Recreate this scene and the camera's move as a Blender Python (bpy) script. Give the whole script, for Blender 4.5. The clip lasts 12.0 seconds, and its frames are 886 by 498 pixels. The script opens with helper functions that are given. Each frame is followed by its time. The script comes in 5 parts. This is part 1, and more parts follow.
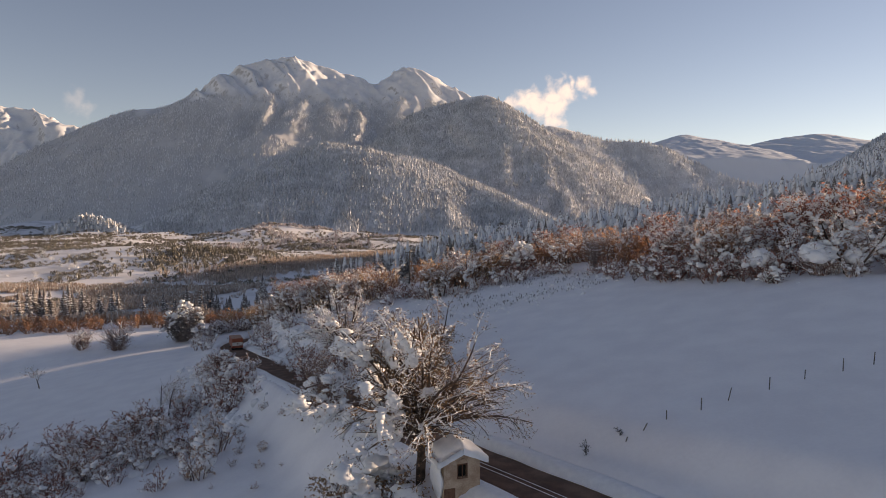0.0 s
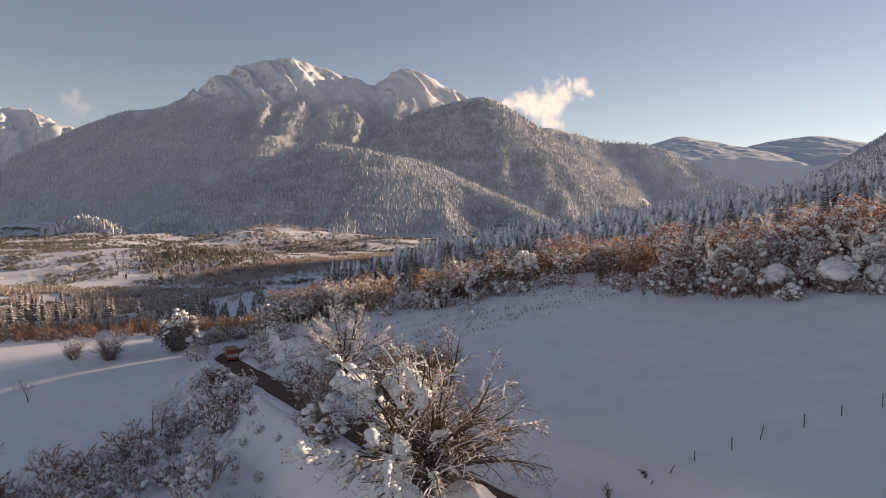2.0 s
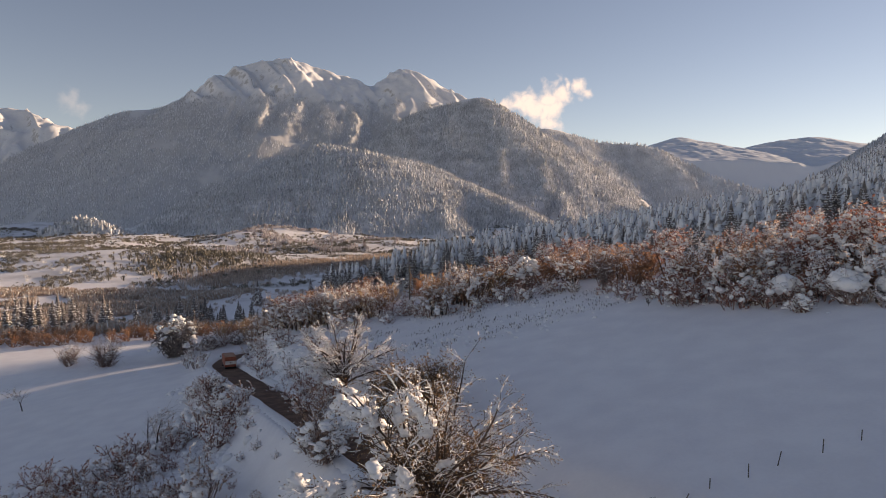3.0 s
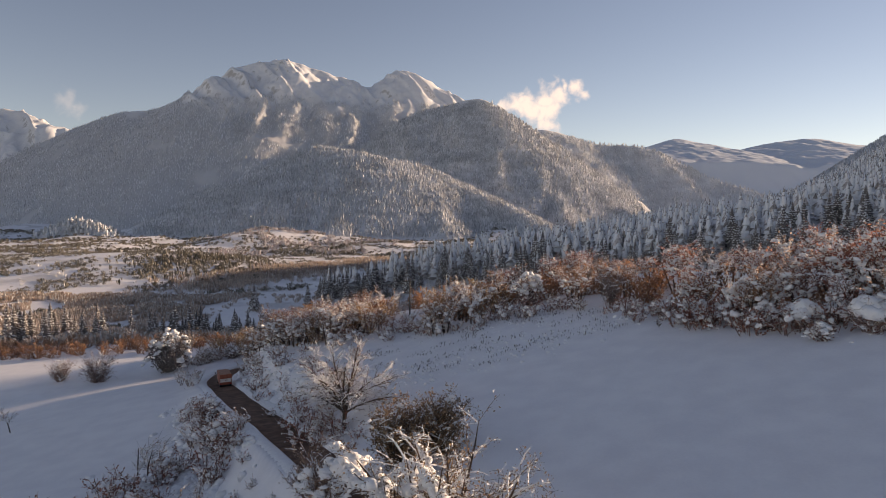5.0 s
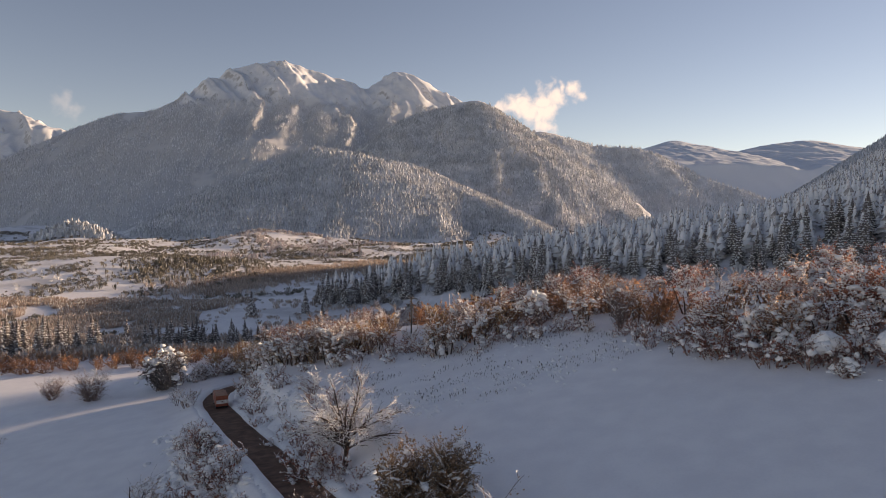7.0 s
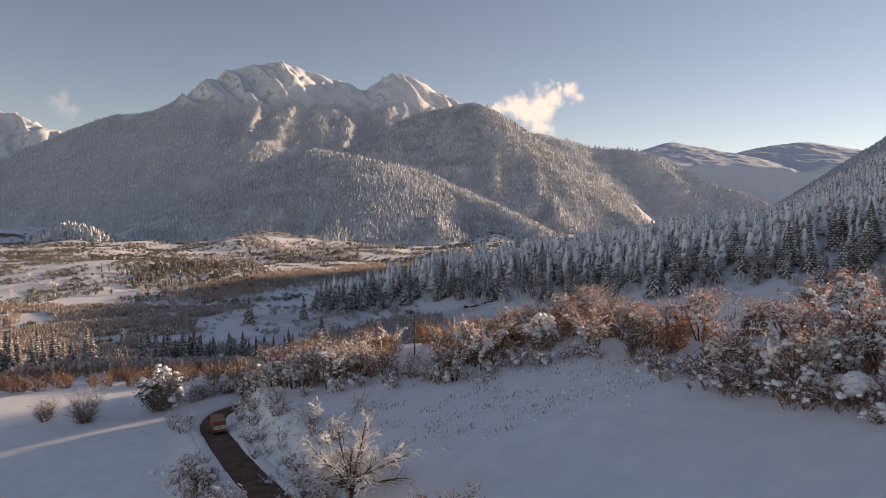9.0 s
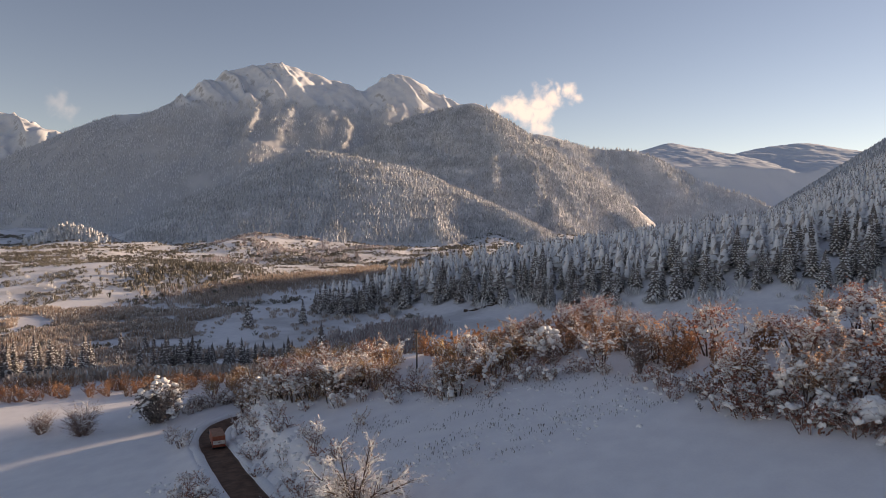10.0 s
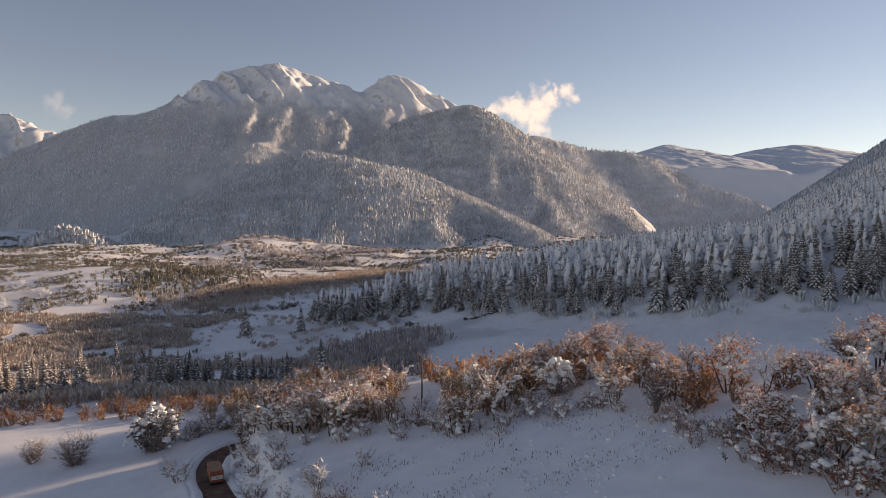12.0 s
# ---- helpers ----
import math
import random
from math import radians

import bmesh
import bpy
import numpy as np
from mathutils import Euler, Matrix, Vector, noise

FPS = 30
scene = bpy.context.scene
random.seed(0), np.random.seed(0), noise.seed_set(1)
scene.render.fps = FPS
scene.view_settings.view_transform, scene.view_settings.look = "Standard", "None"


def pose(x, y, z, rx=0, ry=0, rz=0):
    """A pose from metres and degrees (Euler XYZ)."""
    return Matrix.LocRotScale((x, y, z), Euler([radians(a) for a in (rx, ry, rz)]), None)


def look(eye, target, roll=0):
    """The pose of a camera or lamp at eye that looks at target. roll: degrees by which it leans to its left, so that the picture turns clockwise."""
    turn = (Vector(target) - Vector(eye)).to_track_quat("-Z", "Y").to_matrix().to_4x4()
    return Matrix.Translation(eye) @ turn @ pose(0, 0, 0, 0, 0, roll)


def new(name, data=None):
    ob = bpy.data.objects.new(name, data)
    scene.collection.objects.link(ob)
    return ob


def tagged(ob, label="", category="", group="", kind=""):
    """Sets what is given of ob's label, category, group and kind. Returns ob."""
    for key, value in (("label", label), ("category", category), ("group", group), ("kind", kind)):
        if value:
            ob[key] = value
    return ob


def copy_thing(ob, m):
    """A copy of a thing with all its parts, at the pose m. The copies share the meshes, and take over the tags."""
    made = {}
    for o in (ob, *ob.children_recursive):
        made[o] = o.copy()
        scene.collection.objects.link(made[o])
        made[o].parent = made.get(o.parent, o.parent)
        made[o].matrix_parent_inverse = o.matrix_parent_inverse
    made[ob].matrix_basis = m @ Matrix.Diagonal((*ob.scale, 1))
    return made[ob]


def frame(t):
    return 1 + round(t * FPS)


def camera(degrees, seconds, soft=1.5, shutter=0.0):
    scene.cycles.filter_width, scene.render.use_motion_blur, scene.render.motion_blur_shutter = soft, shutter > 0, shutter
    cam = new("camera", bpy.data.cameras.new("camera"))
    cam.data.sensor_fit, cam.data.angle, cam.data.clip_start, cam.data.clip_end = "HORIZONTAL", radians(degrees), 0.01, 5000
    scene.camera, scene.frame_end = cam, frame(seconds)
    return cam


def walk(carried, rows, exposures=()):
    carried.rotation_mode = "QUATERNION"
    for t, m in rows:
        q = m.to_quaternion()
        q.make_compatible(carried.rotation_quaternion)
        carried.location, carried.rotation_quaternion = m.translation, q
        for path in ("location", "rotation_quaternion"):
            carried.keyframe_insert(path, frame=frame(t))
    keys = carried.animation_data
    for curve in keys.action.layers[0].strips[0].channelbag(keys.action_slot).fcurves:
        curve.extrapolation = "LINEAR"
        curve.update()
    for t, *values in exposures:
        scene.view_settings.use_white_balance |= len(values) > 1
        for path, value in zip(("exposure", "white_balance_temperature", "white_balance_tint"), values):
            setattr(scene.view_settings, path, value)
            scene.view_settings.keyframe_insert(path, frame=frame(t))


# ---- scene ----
cam = camera(70.0, 12.0, soft=0.85)
walk(cam, [
    (0, pose(0.000, 0.000, 20.000, 87.100, 0.000, 0.000)),
    (1, pose(-0.501, 1.740, 20.684, 87.155, -0.060, -0.132)),
    (2, pose(-0.925, 3.532, 21.597, 87.204, -0.098, -0.264)),
    (3, pose(-1.318, 5.354, 22.702, 87.249, -0.122, -0.396)),
    (4, pose(-1.716, 7.193, 23.971, 87.294, -0.136, -0.524)),
    (5, pose(-2.150, 9.044, 25.387, 87.341, -0.143, -0.647)),
    (6, pose(-2.642, 10.908, 26.939, 87.390, -0.148, -0.766)),
    (7, pose(-3.206, 12.796, 28.625, 87.441, -0.153, -0.880)),
    (8, pose(-3.849, 14.723, 30.452, 87.492, -0.160, -0.990)),
    (9, pose(-4.570, 16.715, 32.434, 87.541, -0.171, -1.100)),
    (10, pose(-5.361, 18.802, 34.597, 87.583, -0.186, -1.211)),
    (11, pose(-6.205, 21.026, 36.971, 87.613, -0.206, -1.328)),
    (12, pose(-7.078, 23.433, 39.598, 87.625, -0.231, -1.454)),
], exposures=[(0, 0.64, 8900, 26), (12, 0.64, 8900, 26)])

# ---- sky and sun ----
SUN_AZIMUTH, SUN_HEIGHT = 63.5, 13.0
world = bpy.data.worlds.new("winter_sky")
scene.world = world
world.use_nodes = True
sky = world.node_tree.nodes.new("ShaderNodeTexSky")
sky.sky_type, sky.sun_disc = "NISHITA", False
sky.sun_elevation, sky.sun_rotation = radians(SUN_HEIGHT), radians(SUN_AZIMUTH)
sky.altitude, sky.air_density, sky.dust_density, sky.ozone_density = 1500, 0.88, 0.07, 1.3
world.node_tree.nodes["Background"].inputs["Strength"].default_value = 0.091


def clouded(nt, colour):
    """A bright wisp that rises behind the wooded mountain, and a faint one over the far ridge, as parts of the open sky."""
    def math_node(op, a, b=0.0, c=0.0):
        n = nt.nodes.new("ShaderNodeMath")
        n.operation = op
        for k, v in enumerate((a, b, c)):
            if isinstance(v, (int, float)):
                n.inputs[k].default_value = v
            else:
                nt.links.new(v, n.inputs[k])
        return n.outputs[0]
    way = nt.nodes.new("ShaderNodeTexCoord").outputs["Generated"]
    split = nt.nodes.new("ShaderNodeSeparateXYZ")
    nt.links.new(way, split.inputs[0])
    ahead = math_node("MAXIMUM", split.outputs[1], 0.2)
    u, v = math_node("DIVIDE", split.outputs[0], ahead), math_node("DIVIDE", split.outputs[2], ahead)
    bend = nt.nodes.new("ShaderNodeTexNoise")
    bend.inputs["Scale"].default_value, bend.inputs["Detail"].default_value = 34.0, 6.0
    nt.links.new(way, bend.inputs["Vector"])
    tint = nt.nodes.new("ShaderNodeSeparateColor")
    nt.links.new(bend.outputs["Color"], tint.inputs[0])
    u = math_node("ADD", u, math_node("MULTIPLY", math_node("SUBTRACT", tint.outputs[0], 0.5), 0.055))
    v = math_node("ADD", v, math_node("MULTIPLY", math_node("SUBTRACT", tint.outputs[1], 0.5), 0.055))
    grain = nt.nodes.new("ShaderNodeTexNoise")
    grain.inputs["Scale"].default_value, grain.inputs["Detail"].default_value, grain.inputs["Distortion"].default_value = 48.0, 9.0, 0.5
    nt.links.new(way, grain.inputs["Vector"])
    rough = math_node("MULTIPLY", math_node("SUBTRACT", grain.outputs["Fac"], 0.5), 2.0)
    for puffs, most in ((((0.176, 0.150, 0.020), (0.166, 0.163, 0.022), (0.150, 0.174, 0.023), (0.128, 0.176, 0.020), (0.108, 0.179, 0.013), (0.172, 0.186, 0.022), (0.188, 0.197, 0.019), (0.204, 0.210, 0.014), (0.224, 0.206, 0.016), (0.184, 0.168, 0.020)), 0.95),
                              (((-0.572, 0.175, 0.020), (-0.560, 0.170, 0.016)), 0.2)):
        body = None
        for a, b, r in puffs:
            d = math_node("SQRT", math_node("ADD", math_node("POWER", math_node("SUBTRACT", u, a), 2.0), math_node("POWER", math_node("SUBTRACT", v, b), 2.0)))
            near = math_node("SUBTRACT", 1.0, math_node("DIVIDE", d, r))
            body = near if body is None else math_node("MAXIMUM", body, near)
        dense = math_node("ADD", math_node("MAXIMUM", body, -1.2), rough)
        mask = nt.nodes.new("ShaderNodeMapRange")
        mask.interpolation_type = "SMOOTHSTEP"
        mask.inputs["From Min"].default_value, mask.inputs["From Max"].default_value, mask.inputs["To Max"].default_value = -0.25, 0.95, most
        nt.links.new(dense, mask.inputs["Value"])
        mix = nt.nodes.new("ShaderNodeMix")
        mix.data_type = "RGBA"
        nt.links.new(mask.outputs["Result"], mix.inputs["Factor"])
        nt.links.new(colour, mix.inputs["A"])
        mix.inputs["B"].default_value = (7.0, 7.0, 7.0, 1)
        colour = mix.outputs["Result"]
    return colour


world.node_tree.links.new(clouded(world.node_tree, sky.outputs[0]), world.node_tree.nodes["Background"].inputs["Color"])
sun = new("sun", bpy.data.lights.new("sun", "SUN"))
sun.data.energy, sun.data.angle, sun.data.color = 3.7, radians(0.6), (1.0, 0.91, 0.74)
to_sun = Vector((math.sin(radians(SUN_AZIMUTH)) * math.cos(radians(SUN_HEIGHT)),
                 math.cos(radians(SUN_AZIMUTH)) * math.cos(radians(SUN_HEIGHT)), math.sin(radians(SUN_HEIGHT))))
sun.matrix_world = look(to_sun * 100, (0, 0, 0))


# ---- numbers: noise and small helpers ----
def lattice(ix, iy, seed):
    h = (ix.astype(np.int64) * 374761393 + iy.astype(np.int64) * 668265263 + seed * 982451653) & 0xFFFFFFFF
    h = ((h ^ (h >> 13)) * 1274126177) & 0xFFFFFFFF
    return ((h ^ (h >> 16)) & 0xFFFF) / 65535.0


def vnoise(x, y, seed=0):
    """Smooth noise between 0 and 1."""
    ix, iy = np.floor(x), np.floor(y)
    fx, fy = x - ix, y - iy
    fx, fy = fx * fx * fx * (fx * (fx * 6 - 15) + 10), fy * fy * fy * (fy * (fy * 6 - 15) + 10)
    a, b = lattice(ix, iy, seed), lattice(ix + 1, iy, seed)
    c, d = lattice(ix, iy + 1, seed), lattice(ix + 1, iy + 1, seed)
    return (a + (b - a) * fx) * (1 - fy) + (c + (d - c) * fx) * fy


def fbm(x, y, octaves=4, seed=0, ridged=False):
    total, weight, size = 0.0, 0.0, 1.0
    for k in range(octaves):
        n = vnoise(x * 2 ** k + 17.3 * k, y * 2 ** k - 9.1 * k, seed + k)
        total = total + size * (1 - np.abs(2 * n - 1) if ridged else n)
        weight, size = weight + size, size * 0.5
    return total / weight


def smooth(x, a, b):
    f = np.clip((x - a) / (b - a), 0, 1)
    return f * f * (3 - 2 * f)


def catmull(points, steps):
    p = np.array([2 * np.array(points[0]) - points[1], *points, 2 * np.array(points[-1]) - points[-2]], float)
    out = []
    for k in range(1, len(p) - 2):
        for s in np.arange(steps) / steps:
            a, b, c, d = p[k - 1:k + 3]
            out.append(0.5 * (2 * b + (c - a) * s + (2 * a - 5 * b + 4 * c - d) * s ** 2 + (3 * b - a - 3 * c + d) * s ** 3))
    return np.array([*out, p[-2]])


# ---- the lie of the land ----
ROAD = catmull([(62, -32, 6.0), (30, 8, 4.2), (8, 39.5, 2.2), (0.4, 50, 1.6), (-7, 64, 0.4), (-15.1, 78.4, -1.3), (-25.3, 99, -4.2),
                (-36, 119, -6.8), (-44.3, 136, -9.1), (-50, 148, -10.8), (-53.3, 158, -12.2), (-54, 167, -13.0), (-50.5, 174, -13.4),
                (-42, 178.5, -13.9), (-28, 183, -14.6)], 10)


def road_near(x, y):
    """Distance to the road's middle line and the road's height there."""
    x, y = np.asarray(x, float), np.asarray(y, float)
    best, height = np.full(x.shape, 1e9), np.zeros(x.shape)
    for a, b in zip(ROAD[:-1], ROAD[1:]):
        ab = b - a
        f = np.clip(((x - a[0]) * ab[0] + (y - a[1]) * ab[1]) / (ab[0] ** 2 + ab[1] ** 2), 0, 1)
        d = np.hypot(x - a[0] - f * ab[0], y - a[1] - f * ab[1])
        near = d < best
        best, height = np.where(near, d, best), np.where(near, a[2] + f * ab[2], height)
    return best, height


ROAD_UP = ROAD[:np.argmax(ROAD[:, 1] > 166)]


def wood_edge(x):
    return np.interp(x, [-130, -60, 0, 32, 109, 154, 185, 260, 700], [560, 540, 505, 487, 402, 356, 324, 305, 300])


def ground(x, y):
    """The height of the snow at a place."""
    x, y = np.asarray(x, float), np.asarray(y, float)
    xr, zr = np.interp(y, ROAD_UP[:, 1], ROAD_UP[:, 0]), np.interp(y, ROAD_UP[:, 1], ROAD_UP[:, 2])
    d = x - xr
    field = 0.9 + 0.21 * np.minimum(x, 48) + 0.06 * np.maximum(x - 48, 0) + 0.02 * np.clip(y, -50, 160)
    bank = 3.0 * (1 - smooth(y, 95, 140))
    meadow = zr - bank * smooth(-d, 3, 13) + (0.16 - 0.11 * smooth(y, 135, 178)) * np.maximum(d, -160)
    near = meadow + (field - meadow) * smooth(d, 1.0, 12.0)
    near = near + 0.12 * (fbm(x / 30, y / 30, 2, 3) - 0.5) * smooth(np.abs(d), 6, 25)
    # the valley beyond the crest, and the wooded hill that rises from it
    valley = np.interp(y, [150, 420, 1000, 1600, 2300, 5000], [-30, -48, -40, -40, -32, -20])
    valley = valley + 10 * (fbm(x / 240, y / 240, 3, 5) - 0.5) + 42 * np.maximum(fbm(x / 230, y / 260, 4, 25) - 0.47, 0) * 2 * smooth(y, 1000, 1500) + 20 * np.exp(-((x + 430) / 210) ** 2 - ((y - 860) / 150) ** 2)
    b = x - 0.5 * y
    # out of view, the hill is heightened to shade the middle of the valley
    flank = np.maximum(np.minimum(np.where(b > 0, 20 + np.interp(y, [400, 850, 1000, 1400], [0.2, 0.5, 0.5, 0.62]) * b, 20 + 0.12 * b), np.interp(y, [800, 1300], [185, 330])), valley)
    foot = np.interp(x, [-60, 32, 109, 154, 185, 260, 400], [-42, -30, -20, -8, -2, 8, 20])
    hill = foot + (flank - foot) * smooth(y - wood_edge(x), -30, 110)
    side = smooth(x / np.maximum(y, 60.0), -0.25, 0.02) * (1 - smooth(y, 1900, 2500))
    far = valley + (hill - valley) * side
    edge = np.interp(x, [-120, -60, -10, 20, 70, 150], [198, 188, 163, 150, 138, 130])
    z = near + (far - near) * smooth(y, edge, edge + 150)
    # an unseen ridge added to the east, shaped to keep the low sun off field and meadow
    ridge = 100.5 + 4.5 * smooth(y, 350, 400) + 46 * smooth(y, 465, 545) + 7 * (fbm(x / 26, y / 26, 3, 15) - 0.5)
    start = 230 + 0.8 * np.maximum(y - 330, 0)
    z = z + np.maximum(ridge - z, 0) * smooth(x, start, start + 150) * smooth(y, 20, 120) * (1 - smooth(y, 720, 780))
    dr, hr = road_near(x, y) if np.ndim(x) == 0 or x.size < 400000 else (np.full(x.shape, 1e9), 0 * x)
    z = hr + 0.0 + (z - hr) * smooth(dr, 2.9, 9.5)
    z = z + 0.35 * np.exp(-((dr - 4.6) / 0.8) ** 2) * (0.5 + fbm(x / 2.2, y / 2.2, 2, 8)) - 0.8 * (1 - smooth(dr, 3.0, 4.1))
    return z


def gz(x, y):
    return float(ground(np.array([x]), np.array([y]))[0])


# ---- mesh helpers ----
def mesh_object(name, verts, faces, material, parent=None, label="", shade=False):
    me = bpy.data.meshes.new(name)
    me.from_pydata([tuple(v) for v in np.asarray(verts, float).tolist()] if isinstance(verts, np.ndarray) else verts, [], faces)
    for m in material if isinstance(material, (list, tuple)) else [material]:
        me.materials.append(m)
    if shade:
        me.polygons.foreach_set("use_smooth", [True] * len(me.polygons))
    me.update()
    ob = new(name, me)
    ob.parent = parent
    return tagged(ob, label) if label else ob


class Geo:
    """Collects vertices and faces of one part."""

    def __init__(self):
        self.v, self.f = [], []

    def tube(self, p, q, r, s, n=5):
        p, q = Vector(p), Vector(q)
        way = (q - p)
        if way.length < 1e-5:
            return
        u = way.orthogonal().normalized()
        w = way.normalized().cross(u)
        k = len(self.v)
        for c, rad in ((p, r), (q, s)):
            for j in range(n):
                a = 2 * math.pi * j / n
                self.v.append(tuple(c + rad * (math.cos(a) * u + math.sin(a) * w)))
        for j in range(n):
            self.f.append((k + j, k + (j + 1) % n, k + n + (j + 1) % n, k + n + j))
        if n > 3:
            self.f.append(tuple(k + n + j for j in range(n)))
            self.f.append(tuple(k + n - 1 - j for j in range(n)))

    def ball(self, c, rx, ry, rz, seed=0, rings=5, n=9, rough=0.2):
        """An uneven rounded mass."""
        k = len(self.v)
        for i in range(1, rings):
            for j in range(n):
                a, b = math.pi * i / rings, 2 * math.pi * j / n
                e = Vector((math.sin(a) * math.cos(b), math.sin(a) * math.sin(b), math.cos(a)))
                g = 1 + rough * (noise.noise(e * 1.7 + Vector((seed * 3.1, seed * 1.7, 0))) * 1.6)
                self.v.append((c[0] + rx * e.x * g, c[1] + ry * e.y * g, c[2] + rz * e.z * g))
        top, bottom = len(self.v), len(self.v) + 1
        self.v += [(c[0], c[1], c[2] + rz), (c[0], c[1], c[2] - rz)]
        for j in range(n):
            m = (j + 1) % n
            self.f.append((top, k + j, k + m))
            for i in range(rings - 2):
                self.f.append((k + i * n + j, k + (i + 1) * n + j, k + (i + 1) * n + m, k + i * n + m))
            self.f.append((bottom, k + (rings - 2) * n + m, k + (rings - 2) * n + j))

    def leaf(self, c, size, rng):
        a = Vector((rng.gauss(0, 1), rng.gauss(0, 1), rng.gauss(0, 1))).normalized()
        b = a.orthogonal().normalized()
        c, k = Vector(c), len(self.v)
        self.v += [tuple(c - a * size), tuple(c + b * size * 0.55), tuple(c + a * size), tuple(c - b * size * 0.55)]
        self.f.append((k, k + 1, k + 2, k + 3))

    def box(self, x0, x1, y0, y1, z0, z1):
        k = len(self.v)
        self.v += [(x, y, z) for z in (z0, z1) for x, y in ((x0, y0), (x1, y0), (x1, y1), (x0, y1))]
        self.f += [(k + 3, k + 2, k + 1, k), (k + 4, k + 5, k + 6, k + 7), (k, k + 1, k + 5, k + 4), (k + 1, k + 2, k + 6, k + 5),
                   (k + 2, k + 3, k + 7, k + 6), (k + 3, k, k + 4, k + 7)]

    def done(self, name, material, parent=None, label="", shade=False):
        return mesh_object(name, self.v, self.f, material, parent, label, shade)


def empty(name, x, y, z, rz=0.0, size=1.0):
    ob = new(name)
    ob.matrix_basis = pose(x, y, z, 0, 0, rz) @ Matrix.Diagonal((size, size, size, 1))
    return ob


def bulk(name, shape, spots, material, label, category):
    """Many small copies of a shape, past counting, joined into one mesh. spots: x, y, z, width, height, turn."""
    sv, sf = np.array(shape[0], float), shape[1]
    spots = np.asarray(spots, float)
    c, s = np.cos(spots[:, 5])[:, None], np.sin(spots[:, 5])[:, None]
    v = np.empty((len(spots), len(sv), 3))
    v[:, :, 0] = spots[:, 0:1] + spots[:, 3:4] * (c * sv[:, 0] - s * sv[:, 1])
    v[:, :, 1] = spots[:, 1:2] + spots[:, 3:4] * (s * sv[:, 0] + c * sv[:, 1])
    v[:, :, 2] = spots[:, 2:3] + spots[:, 4:5] * sv[:, 2]
    loops = np.concatenate([np.array(f) for f in sf])
    sizes = np.array([len(f) for f in sf])
    all_loops = (loops[None, :] + (np.arange(len(spots)) * len(sv))[:, None]).ravel().astype(np.int32)
    all_sizes = np.tile(sizes, len(spots)).astype(np.int32)
    me = bpy.data.meshes.new(name)
    me.vertices.add(v.shape[0] * v.shape[1])
    me.vertices.foreach_set("co", v.ravel().astype(np.float32))
    me.loops.add(len(all_loops))
    me.loops.foreach_set("vertex_index", all_loops)
    me.polygons.add(len(all_sizes))
    me.polygons.foreach_set("loop_start", np.concatenate([[0], np.cumsum(all_sizes)[:-1]]).astype(np.int32))
    for m in material if isinstance(material, (list, tuple)) else [material]:
        me.materials.append(m)
    if len(shape) > 2:
        me.polygons.foreach_set("material_index", np.tile(np.array(shape[2], np.int32), len(spots)))
    me.update(calc_edges=True)
    me.validate()
    return tagged(new(name, me), label, category, kind="stuff")


